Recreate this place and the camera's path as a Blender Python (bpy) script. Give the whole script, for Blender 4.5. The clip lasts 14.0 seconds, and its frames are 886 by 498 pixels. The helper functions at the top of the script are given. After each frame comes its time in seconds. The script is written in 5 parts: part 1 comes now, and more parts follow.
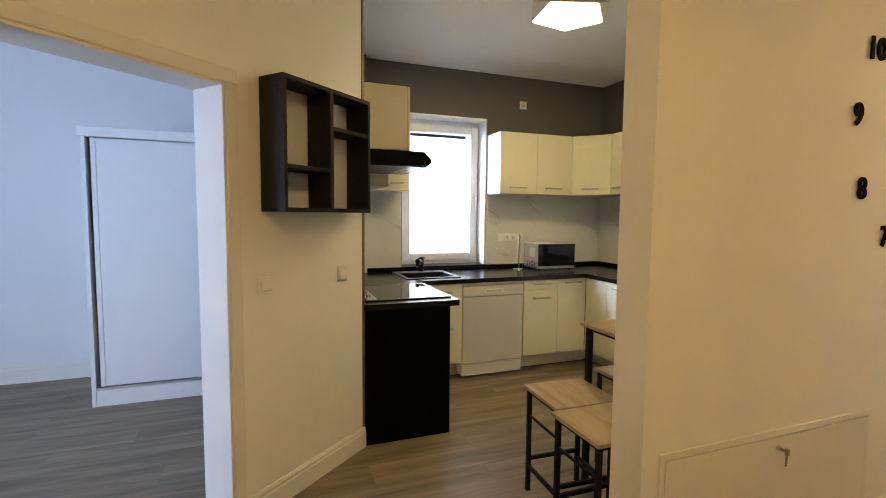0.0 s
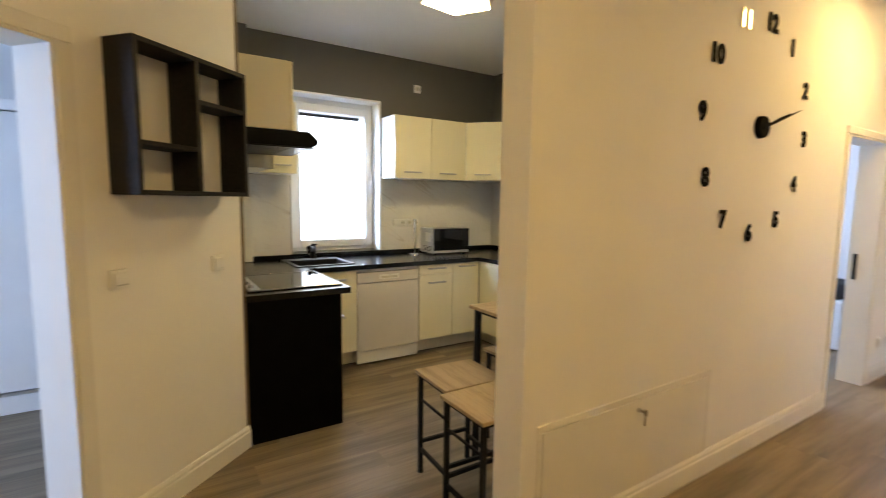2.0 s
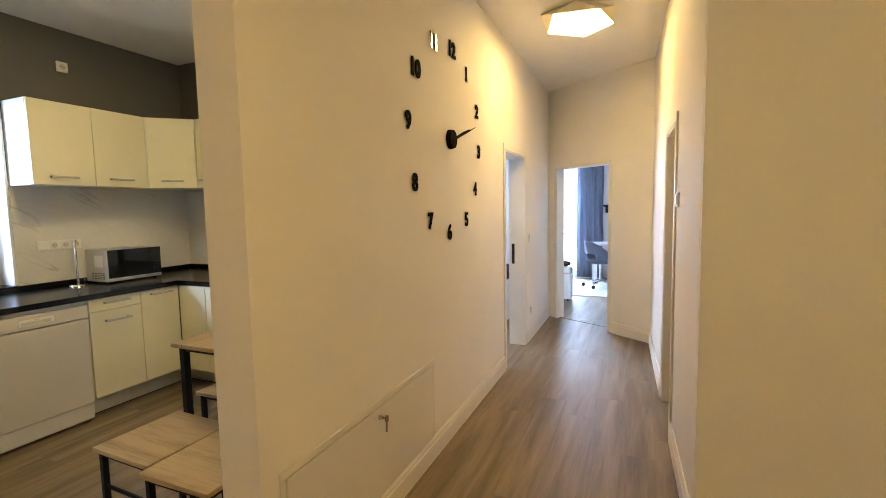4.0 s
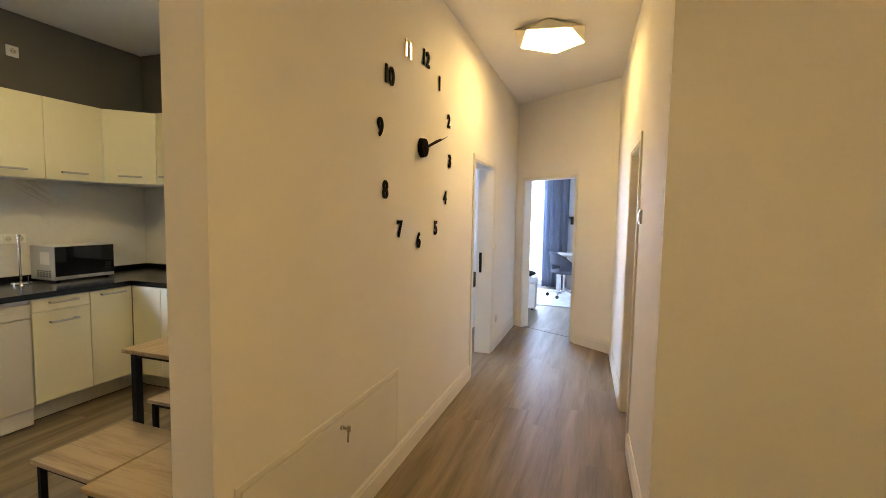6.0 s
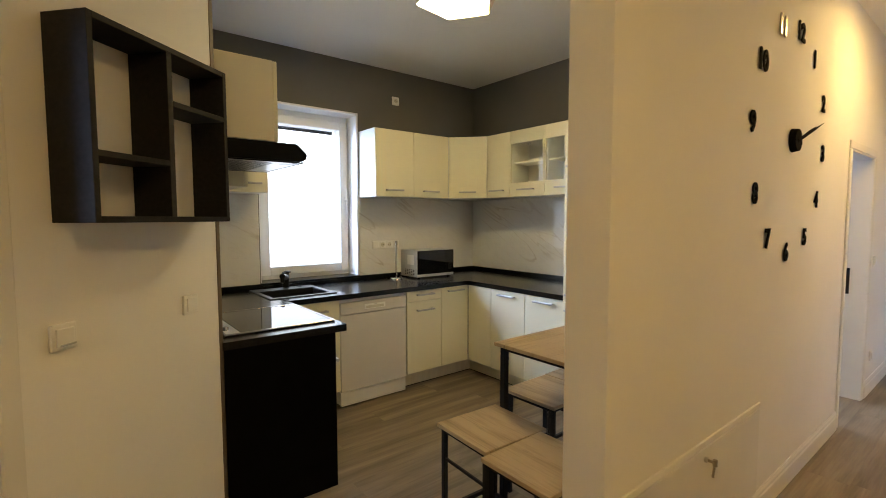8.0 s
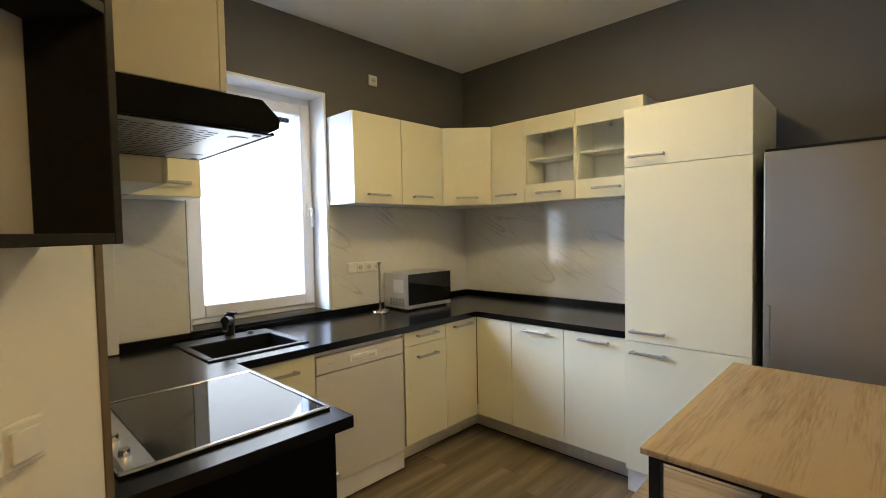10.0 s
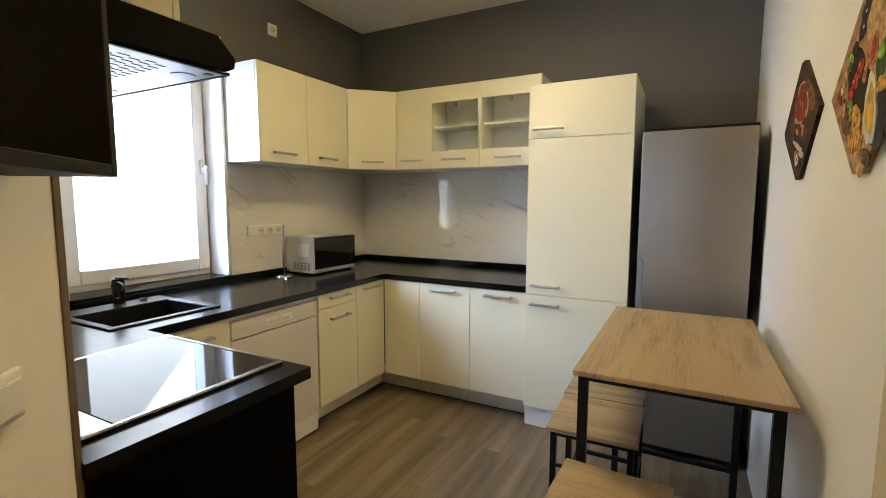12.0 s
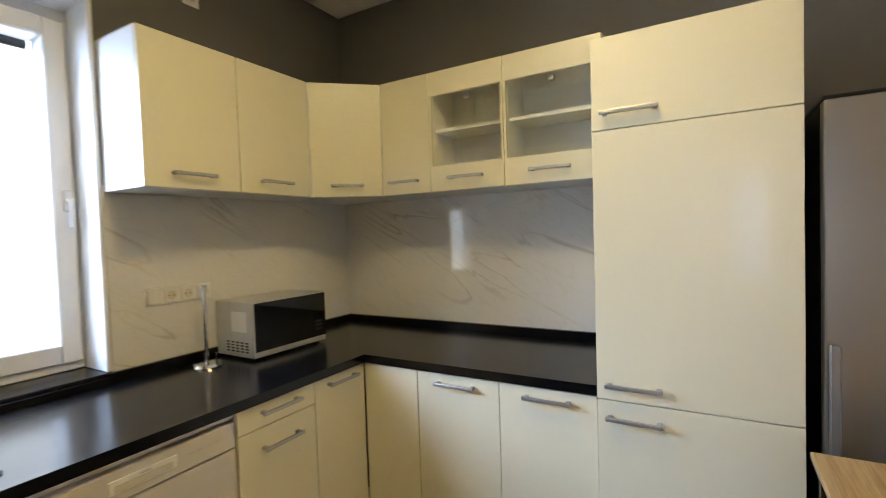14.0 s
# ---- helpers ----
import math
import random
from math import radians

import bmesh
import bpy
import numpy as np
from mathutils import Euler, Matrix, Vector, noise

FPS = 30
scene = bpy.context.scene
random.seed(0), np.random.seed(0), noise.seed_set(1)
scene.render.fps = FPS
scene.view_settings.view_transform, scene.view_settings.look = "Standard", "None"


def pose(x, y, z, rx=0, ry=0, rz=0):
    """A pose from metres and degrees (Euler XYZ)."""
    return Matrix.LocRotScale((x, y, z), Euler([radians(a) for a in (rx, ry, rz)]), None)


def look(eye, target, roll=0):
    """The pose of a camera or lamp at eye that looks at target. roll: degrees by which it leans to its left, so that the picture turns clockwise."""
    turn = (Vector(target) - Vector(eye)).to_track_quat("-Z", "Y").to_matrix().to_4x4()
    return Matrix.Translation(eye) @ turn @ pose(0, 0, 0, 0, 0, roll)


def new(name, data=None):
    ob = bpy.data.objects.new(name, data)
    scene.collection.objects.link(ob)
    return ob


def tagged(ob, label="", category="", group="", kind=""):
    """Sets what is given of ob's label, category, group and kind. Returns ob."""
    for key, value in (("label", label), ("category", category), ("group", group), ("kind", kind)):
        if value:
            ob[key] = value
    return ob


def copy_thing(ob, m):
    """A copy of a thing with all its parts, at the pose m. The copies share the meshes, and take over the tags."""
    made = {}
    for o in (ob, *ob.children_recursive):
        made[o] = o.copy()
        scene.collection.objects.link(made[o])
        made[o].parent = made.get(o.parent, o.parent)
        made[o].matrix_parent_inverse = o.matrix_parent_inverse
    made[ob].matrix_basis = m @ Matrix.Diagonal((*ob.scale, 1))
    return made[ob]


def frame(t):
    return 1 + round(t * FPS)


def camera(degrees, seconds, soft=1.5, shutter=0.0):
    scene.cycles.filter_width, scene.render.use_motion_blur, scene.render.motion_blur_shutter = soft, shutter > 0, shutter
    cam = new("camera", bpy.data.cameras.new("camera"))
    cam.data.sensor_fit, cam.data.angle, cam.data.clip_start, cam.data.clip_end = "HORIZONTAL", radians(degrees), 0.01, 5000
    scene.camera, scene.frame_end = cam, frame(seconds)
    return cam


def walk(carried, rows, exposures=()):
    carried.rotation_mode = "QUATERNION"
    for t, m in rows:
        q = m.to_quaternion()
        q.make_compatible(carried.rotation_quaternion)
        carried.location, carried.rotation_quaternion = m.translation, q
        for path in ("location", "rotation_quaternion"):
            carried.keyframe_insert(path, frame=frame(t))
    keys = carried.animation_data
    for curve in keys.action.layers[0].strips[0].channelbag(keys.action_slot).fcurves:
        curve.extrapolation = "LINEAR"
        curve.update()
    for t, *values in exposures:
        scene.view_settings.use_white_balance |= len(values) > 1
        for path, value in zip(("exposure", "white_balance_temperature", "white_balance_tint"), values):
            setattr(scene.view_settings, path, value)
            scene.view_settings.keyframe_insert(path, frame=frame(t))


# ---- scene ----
cam = camera(87.6, 14.0, soft=0.9, shutter=0.35)
PATH = [
    (0, (0.146, 0.096, 1.458), (0.833, 1.968, 1.31), 0.5),
    (0.5, (0.147, 0.103, 1.459), (0.818, 1.98, 1.307), 0.6),
    (1, (0.151, 0.108, 1.459), (0.826, 1.983, 1.279), 0.7),
    (1.5, (0.163, 0.1, 1.453), (0.879, 1.959, 1.277), 0.7),
    (2, (0.232, 0.106, 1.455), (1.292, 1.79, 1.248), 0.7),
    (2.5, (0.344, 0.169, 1.444), (1.669, 1.653, 1.244), 0.8),
    (3, (0.361, 0.229, 1.466), (2.014, 1.344, 1.319), 1.3),
    (3.5, (0.344, 0.283, 1.461), (2.172, 1.075, 1.287), -1.4),
    (3.7, (0.344, 0.282, 1.446), (2.175, 1.067, 1.270), -1.3),
    (6, (0.346, 0.29, 1.466), (2.233, 0.934, 1.315), 1.0),
    (6.5, (0.298, 0.321, 1.456), (2.157, 1.047, 1.324), 0.7),
    (7, (0.234, 0.384, 1.463), (1.886, 1.507, 1.374), 1.0),
    (7.5, (0.159, 0.488, 1.463), (1.481, 1.985, 1.359), -0.1),
    (7.7, (0.142, 0.514, 1.478), (1.381, 2.079, 1.343), -0.1),
    (9.8, (0.423, 1.609, 1.466), (1.824, 3.034, 1.387), -1.1),
    (10, (0.456, 1.675, 1.476), (1.895, 3.061, 1.399), -1.2),
    (10.5, (0.421, 1.809, 1.456), (2.017, 3.014, 1.407), 0.4),
    (11, (0.261, 1.835, 1.423), (2.032, 2.746, 1.243), -1.6),
    (11.5, (0.212, 1.843, 1.423), (1.97, 2.772, 1.212), -1.1),
    (12, (0.222, 1.846, 1.425), (1.981, 2.774, 1.221), 0.1),
    (12.5, (0.42, 1.903, 1.443), (2.178, 2.847, 1.308), -0.8),
    (13, (0.726, 2.025, 1.495), (2.341, 3.205, 1.51), -0.9),
    (13.5, (0.996, 2.198, 1.477), (2.638, 3.34, 1.46), -1.7),
    (14, (1.296, 2.355, 1.463), (3.023, 3.36, 1.393), -1.9),
]
walk(cam, [(t, look(eye, target, roll)) for t, eye, target, roll in PATH],
     [(0.0, 0.03), (1.0, 0.12), (1.5, 0.13), (2.5, 0.16), (3.2, 0.18), (3.7, 0.10), (6.0, -0.14), (7.0, -0.15), (7.7, -0.20), (9.8, -0.16), (11.0, 0.0), (12.5, -0.02), (14.0, -0.14)])

# ---------------------------------------------------------------- light
world = bpy.data.worlds.new("world")
scene.world = world
world.use_nodes = True
_nt = world.node_tree
_sky = _nt.nodes.new("ShaderNodeTexSky")
_sky.sky_type = "NISHITA"
_sky.sun_disc = False
_sky.sun_elevation, _sky.sun_rotation = radians(35), radians(160)
_nt.links.new(_sky.outputs[0], _nt.nodes["Background"].inputs[0])
_nt.nodes["Background"].inputs[1].default_value = 0.1
scene.view_settings.exposure = 0.0

WARM = (1.0, 0.765, 0.350)
WARM_HALL = (1.0, 0.65, 0.222)
LAMP_KITCHEN, LAMP_CORRIDOR, LAMP_HALL = 48.0, 43.0, 51.0
DAY = (0.47, 0.64, 1.0)
WINDOW_KITCHEN, WINDOW_ROOM, WINDOW_BED, WINDOW_SIDE = 395.0, 90.0, 480.0, 100.0


def window_light(name, m, w, h, watts):
    """Daylight standing in a window's opening."""
    lamp = bpy.data.lights.new(name, "AREA")
    lamp.shape, lamp.size, lamp.size_y, lamp.energy, lamp.color = "RECTANGLE", w, h, watts, DAY
    ob = new(name, lamp)
    ob.matrix_basis = m
    return ob


window_light("daylight_kitchen", look((0.75, 6.30, 2.65), (2.05, 4.30, 1.35)), 1.25, 2.0, WINDOW_KITCHEN)
window_light("daylight_left_room", pose(-3.75, 1.5, 1.45, 0, -90, 0), 1.5, 1.0, WINDOW_ROOM)
window_light("daylight_bedroom", pose(10.45, 2.2, 1.75, 0, 66, 0), 1.9, 2.0, WINDOW_BED)
window_light("daylight_side_room", pose(4.55, 4.75, 1.6, -90, 0, 0), 1.2, 1.3, WINDOW_SIDE)

# ---------------------------------------------------------------- materials


def mat(name, col, rough=0.5, metal=0.0, var=0.06, scale=(6, 6, 6), bump=0.0, bscale=120.0, coat=0.0, spec=0.5, rvar=0.0, rand=0.0):
    """Principled paint with two scales of variation and a fine relief."""
    m = bpy.data.materials.new(name)
    m.use_nodes = True
    nt = m.node_tree
    b = nt.nodes["Principled BSDF"]
    b.inputs["Roughness"].default_value, b.inputs["Metallic"].default_value = rough, metal
    b.inputs["Coat Weight"].default_value, b.inputs["Specular IOR Level"].default_value = coat, spec
    tc = nt.nodes.new("ShaderNodeTexCoord")
    mp = nt.nodes.new("ShaderNodeMapping")
    mp.inputs["Scale"].default_value = scale
    nt.links.new(tc.outputs["Object"], mp.inputs[0])
    no = nt.nodes.new("ShaderNodeTexNoise")
    no.inputs["Scale"].default_value, no.inputs["Detail"].default_value = 1.0, 6.0
    nt.links.new(mp.outputs[0], no.inputs["Vector"])
    ramp = nt.nodes.new("ShaderNodeValToRGB")
    ramp.color_ramp.elements[0].position, ramp.color_ramp.elements[1].position = 0.3, 0.7
    ramp.color_ramp.elements[0].color = (*[max(0, c * (1 - var)) for c in col], 1)
    ramp.color_ramp.elements[1].color = (*[min(1, c * (1 + var)) for c in col], 1)
    nt.links.new(no.outputs["Fac"], ramp.inputs[0])
    out = ramp.outputs[0]
    if rand:
        oi = nt.nodes.new("ShaderNodeObjectInfo")
        mr = nt.nodes.new("ShaderNodeMapRange")
        mr.inputs[3].default_value, mr.inputs[4].default_value = 1 - rand, 1 + rand
        nt.links.new(oi.outputs["Random"], mr.inputs[0])
        hs = nt.nodes.new("ShaderNodeHueSaturation")
        nt.links.new(mr.outputs[0], hs.inputs["Value"])
        nt.links.new(out, hs.inputs["Color"])
        out = hs.outputs[0]
    nt.links.new(out, b.inputs["Base Color"])
    if rvar:
        mr = nt.nodes.new("ShaderNodeMapRange")
        mr.inputs[3].default_value, mr.inputs[4].default_value = rough - rvar, rough + rvar
        nt.links.new(no.outputs["Fac"], mr.inputs[0])
        nt.links.new(mr.outputs[0], b.inputs["Roughness"])
    if bump:
        n2 = nt.nodes.new("ShaderNodeTexNoise")
        n2.inputs["Scale"].default_value, n2.inputs["Detail"].default_value = bscale, 4.0
        nt.links.new(tc.outputs["Object"], n2.inputs["Vector"])
        bp = nt.nodes.new("ShaderNodeBump")
        bp.inputs["Strength"].default_value, bp.inputs["Distance"].default_value = bump, 0.002
        nt.links.new(n2.outputs["Fac"], bp.inputs["Height"])
        nt.links.new(bp.outputs[0], b.inputs["Normal"])
    return m


def wood_mat(name, dark, mid, light, along="x", rough=0.45, rand=0.1, size=1.0, crack=0.35, lines=0.0):
    """Wood décor: stretched grain, cathedral figure and fine dark pores."""
    m = bpy.data.materials.new(name)
    m.use_nodes = True
    nt = m.node_tree
    b = nt.nodes["Principled BSDF"]
    tc, oi = nt.nodes.new("ShaderNodeTexCoord"), nt.nodes.new("ShaderNodeObjectInfo")
    add = nt.nodes.new("ShaderNodeVectorMath")
    add.operation = "MULTIPLY_ADD"
    add.inputs[0].default_value = (1, 1, 1)
    nt.links.new(oi.outputs["Random"], add.inputs[0])
    add.inputs[1].default_value = (37.0, 19.0, 5.0)
    nt.links.new(tc.outputs["Object"], add.inputs[2])

    def noise(sc, detail, dist):
        mp = nt.nodes.new("ShaderNodeMapping")
        mp.inputs["Scale"].default_value = sc if along == "x" else (sc[1], sc[0], sc[2])
        nt.links.new(add.outputs[0], mp.inputs[0])
        n = nt.nodes.new("ShaderNodeTexNoise")
        n.inputs["Scale"].default_value, n.inputs["Detail"].default_value, n.inputs["Distortion"].default_value = size, detail, dist
        nt.links.new(mp.outputs[0], n.inputs["Vector"])
        return n.outputs["Fac"]
    big, fine = noise((1.3, 14, 14), 4, 0.45), noise((7, 130, 60), 3, 0.2)
    mix = nt.nodes.new("ShaderNodeMath")
    mix.operation = "MULTIPLY_ADD"
    nt.links.new(fine, mix.inputs[0])
    mix.inputs[1].default_value = crack
    nt.links.new(big, mix.inputs[2])
    ramp = nt.nodes.new("ShaderNodeValToRGB")
    e = ramp.color_ramp.elements
    e[0].position, e[1].position = 0.44, 0.86
    e[0].color, e[1].color = (*dark, 1), (*light, 1)
    e.new(0.62).color = (*mid, 1)
    nt.links.new(mix.outputs[0], ramp.inputs[0])
    mr = nt.nodes.new("ShaderNodeMapRange")
    mr.inputs[3].default_value, mr.inputs[4].default_value = 1 - rand, 1 + rand
    nt.links.new(oi.outputs["Random"], mr.inputs[0])
    hs = nt.nodes.new("ShaderNodeHueSaturation")
    nt.links.new(mr.outputs[0], hs.inputs["Value"])
    nt.links.new(ramp.outputs[0], hs.inputs["Color"])
    out = hs.outputs[0]
    if lines:
        # long dark cracks and short pore strokes
        for sc, width, cut in (((0.32, 10.0, 10.0), 0.006, (0.50, 0.58)), ((1.6, 55.0, 55.0), 0.03, (0.55, 0.66))):
            vein, where = noise(sc, 2, 0.25), noise((sc[0] * 1.7 + 1.0, sc[1] * 0.35, sc[1] * 0.35), 1, 0.0)
            sub_, ab = nt.nodes.new("ShaderNodeMath"), nt.nodes.new("ShaderNodeMath")
            sub_.operation, ab.operation = "SUBTRACT", "ABSOLUTE"
            nt.links.new(vein, sub_.inputs[0])
            sub_.inputs[1].default_value = 0.5
            nt.links.new(sub_.outputs[0], ab.inputs[0])
            near, here, both = nt.nodes.new("ShaderNodeMapRange"), nt.nodes.new("ShaderNodeMapRange"), nt.nodes.new("ShaderNodeMath")
            near.inputs[1].default_value, near.inputs[2].default_value = 0.0, width
            near.inputs[3].default_value, near.inputs[4].default_value = lines, 0.0
            here.inputs[1].default_value, here.inputs[2].default_value = cut
            both.operation = "MULTIPLY"
            nt.links.new(ab.outputs[0], near.inputs[0])
            nt.links.new(where, here.inputs[0])
            nt.links.new(near.outputs[0], both.inputs[0])
            nt.links.new(here.outputs[0], both.inputs[1])
            mx = nt.nodes.new("ShaderNodeMixRGB")
            nt.links.new(both.outputs[0], mx.inputs[0])
            nt.links.new(out, mx.inputs[1])
            mx.inputs[2].default_value = (*[c * 0.3 for c in dark], 1)
            out = mx.outputs[0]
    nt.links.new(out, b.inputs["Base Color"])
    b.inputs["Roughness"].default_value = rough
    bp = nt.nodes.new("ShaderNodeBump")
    bp.inputs["Strength"].default_value, bp.inputs["Distance"].default_value = 0.25, 0.001
    nt.links.new(fine, bp.inputs["Height"])
    nt.links.new(bp.outputs[0], b.inputs["Normal"])
    return m


def marble_mat():
    m = bpy.data.materials.new("marble_print")
    m.use_nodes = True
    nt = m.node_tree
    b = nt.nodes["Principled BSDF"]
    tc = nt.nodes.new("ShaderNodeTexCoord")

    def ridge(across, along, nscale, width, dist):
        """Veins that run down to the right on both walls."""
        a, b = nt.nodes.new("ShaderNodeVectorMath"), nt.nodes.new("ShaderNodeVectorMath")
        for node, way in ((a, (0.6 * across, -0.6 * across, across)), (b, (along, -along, -0.6 * along))):
            node.operation = "DOT_PRODUCT"
            nt.links.new(tc.outputs["Object"], node.inputs[0])
            node.inputs[1].default_value = way
        mp = nt.nodes.new("ShaderNodeCombineXYZ")
        nt.links.new(a.outputs["Value"], mp.inputs[0])
        nt.links.new(b.outputs["Value"], mp.inputs[1])
        n = nt.nodes.new("ShaderNodeTexNoise")
        n.inputs["Scale"].default_value, n.inputs["Detail"].default_value, n.inputs["Distortion"].default_value = nscale, 5, dist
        nt.links.new(mp.outputs[0], n.inputs["Vector"])
        s = nt.nodes.new("ShaderNodeMath")
        s.operation = "SUBTRACT"
        s.inputs[1].default_value = 0.5
        a = nt.nodes.new("ShaderNodeMath")
        a.operation = "ABSOLUTE"
        nt.links.new(n.outputs["Fac"], s.inputs[0])
        nt.links.new(s.outputs[0], a.inputs[0])
        r = nt.nodes.new("ShaderNodeMapRange")
        r.inputs[1].default_value, r.inputs[2].default_value, r.inputs[3].default_value, r.inputs[4].default_value = 0.0, width, 1.0, 0.0
        nt.links.new(a.outputs[0], r.inputs[0])
        return r.outputs[0]
    v1 = ridge(3.4, 0.55, 1.0, 0.020, 0.9)
    v2 = ridge(5.0, 1.3, 1.7, 0.022, 1.2)
    mask = nt.nodes.new("ShaderNodeTexNoise")
    mask.inputs["Scale"].default_value = 1.9
    nt.links.new(tc.outputs["Object"], mask.inputs["Vector"])
    mk = nt.nodes.new("ShaderNodeMapRange")
    mk.inputs[1].default_value, mk.inputs[2].default_value = 0.42, 0.62
    nt.links.new(mask.outputs["Fac"], mk.inputs[0])
    pw = nt.nodes.new("ShaderNodeMath")
    pw.operation = "MULTIPLY"
    nt.links.new(v1, pw.inputs[0])
    nt.links.new(mk.outputs[0], pw.inputs[1])
    half = nt.nodes.new("ShaderNodeMath")
    half.operation = "MULTIPLY_ADD"
    nt.links.new(v2, half.inputs[0])
    half.inputs[1].default_value = 0.22
    nt.links.new(pw.outputs[0], half.inputs[2])
    ramp = nt.nodes.new("ShaderNodeValToRGB")
    e = ramp.color_ramp.elements
    e[0].color, e[1].color = (0.77, 0.76, 0.735, 1), (0.59, 0.55, 0.505, 1)
    e[1].position = 1.0
    nt.links.new(half.outputs[0], ramp.inputs[0])
    nt.links.new(ramp.outputs[0], b.inputs["Base Color"])
    b.inputs["Roughness"].default_value = 0.045
    return m


def glass_mat(name, tint=(1, 1, 1)):
    """Clear thin pane: lets light straight through, with a faint mirror gloss."""
    m = bpy.data.materials.new(name)
    m.use_nodes = True
    nt = m.node_tree
    clear, gloss, mix = [nt.nodes.new(k) for k in ("ShaderNodeBsdfTransparent", "ShaderNodeBsdfGlossy", "ShaderNodeMixShader")]
    clear.inputs[0].default_value = (*tint, 1)
    gloss.inputs["Roughness"].default_value = 0.02
    mix.inputs[0].default_value = 0.045
    nt.links.new(clear.outputs[0], mix.inputs[1])
    nt.links.new(gloss.outputs[0], mix.inputs[2])
    nt.links.new(mix.outputs[0], nt.nodes["Material Output"].inputs[0])
    return m


def glow_mat(name, col, strength):
    m = bpy.data.materials.new(name)
    m.use_nodes = True
    b = m.node_tree.nodes["Principled BSDF"]
    b.inputs["Base Color"].default_value = (0.9, 0.9, 0.9, 1)
    b.inputs["Emission Color"].default_value, b.inputs["Emission Strength"].default_value = (*col, 1), strength
    return m


PAINT = mat("white_wall_paint", (0.87, 0.85, 0.81), 0.75, var=0.025, scale=(1.5, 1.5, 1.5), bump=0.12, bscale=220)
PAINT_COOL = mat("white_room_paint", (0.80, 0.80, 0.80), 0.75, var=0.02, scale=(1.5, 1.5, 1.5), bump=0.1, bscale=220)
GREY = mat("dark_grey_wall_paint", (0.140, 0.134, 0.123), 0.7, var=0.05, scale=(2, 2, 2), bump=0.15, bscale=220)
CEIL = mat("ceiling_paint", (0.90, 0.89, 0.87), 0.85, var=0.02, scale=(1, 1, 1), bump=0.08, bscale=180)
TRIM = mat("satin_trim_paint", (0.80, 0.78, 0.73), 0.52, var=0.03, scale=(3, 3, 3))
PLANK = wood_mat("oak_laminate_floor", (0.126, 0.094, 0.060), (0.196, 0.152, 0.100), (0.282, 0.226, 0.154), rough=0.48, rand=0.05, size=0.8, crack=0.27)
UNDER = mat("floor_joint", (0.05, 0.04, 0.03), 0.8)
CREAM = mat("cream_cabinet_front", (0.80, 0.752, 0.560), 0.34, var=0.008, scale=(2, 2, 2), bump=0.04, bscale=300, coat=0.15)
CARCASS = mat("white_cabinet_carcass", (0.78, 0.775, 0.74), 0.45, var=0.02)
INSIDE = mat("cream_cabinet_interior", (0.88, 0.865, 0.75), 0.5, var=0.03)
PLINTH = mat("brushed_plinth", (0.64, 0.61, 0.53), 0.4, var=0.06, scale=(30, 30, 3))
WORKTOP = mat("black_worktop", (0.004, 0.004, 0.005), 0.21, var=0.2, scale=(9, 9, 9), bump=0.05, bscale=90, spec=0.36)
BLACKBOARD = mat("black_end_panel", (0.0028, 0.0028, 0.003), 0.5, var=0.3, scale=(10, 10, 10), bump=0.12, bscale=160, spec=0.04)
MARBLE = marble_mat()
STEEL = mat("brushed_steel", (0.62, 0.61, 0.59), 0.32, metal=1.0, var=0.06, scale=(80, 80, 6))
HANDLE = mat("handle_steel", (0.50, 0.49, 0.48), 0.40, metal=0.9, var=0.06, scale=(80, 80, 6))
FRIDGEGRIP = mat("grey_fridge_grip", (0.30, 0.30, 0.30), 0.4, metal=0.7, var=0.03)
CHROME = mat("chrome", (0.62, 0.62, 0.62), 0.12, metal=1.0, var=0.02)
SILVER = mat("silver_paint", (0.62, 0.62, 0.61), 0.38, metal=0.45, var=0.03, scale=(40, 40, 4))
FRIDGE = mat("grey_fridge_door", (0.33, 0.305, 0.262), 0.36, metal=0.8, var=0.03, scale=(3, 3, 3), bump=0.012, bscale=500)
DARK = mat("black_plastic", (0.008, 0.008, 0.008), 0.42, var=0.2, spec=0.25)
GLOSSBLACK = mat("black_glass", (0.006, 0.006, 0.007), 0.04, var=0.1)
CERAMIC = mat("hob_glass", (0.008, 0.008, 0.009), 0.03, var=0.1)
RIM = mat("polished_hob_rim", (0.42, 0.41, 0.40), 0.24, metal=1.0, var=0.05, scale=(60, 60, 6))
HOODBLACK = mat("black_hood_enamel", (0.004, 0.004, 0.0045), 0.4, var=0.2, spec=0.1)
FILTER = mat("grey_filter_steel", (0.23, 0.23, 0.235), 0.3, metal=1.0, var=0.08, scale=(60, 60, 6))
WHITE = mat("white_enamel", (0.80, 0.79, 0.77), 0.3, var=0.015)
ENAMEL = mat("dishwasher_enamel", (0.66, 0.625, 0.585), 0.3, var=0.015)
KEYMETAL = mat("worn_brass_key", (0.40, 0.36, 0.29), 0.35, metal=1.0, var=0.2)
PLASTIC = mat("white_plastic", (0.86, 0.85, 0.82), 0.35, var=0.02)
PVC = mat("white_pvc_window", (0.82, 0.83, 0.84), 0.3, var=0.015)
SINK = mat("black_composite_sink", (0.007, 0.007, 0.008), 0.38, var=0.4, scale=(200, 200, 200), bump=0.2, bscale=400, spec=0.4)
SHELF = mat("dark_brown_shelf", (0.019, 0.017, 0.0165), 0.55, var=0.25, scale=(4, 60, 60), bump=0.15, bscale=90, spec=0.15)
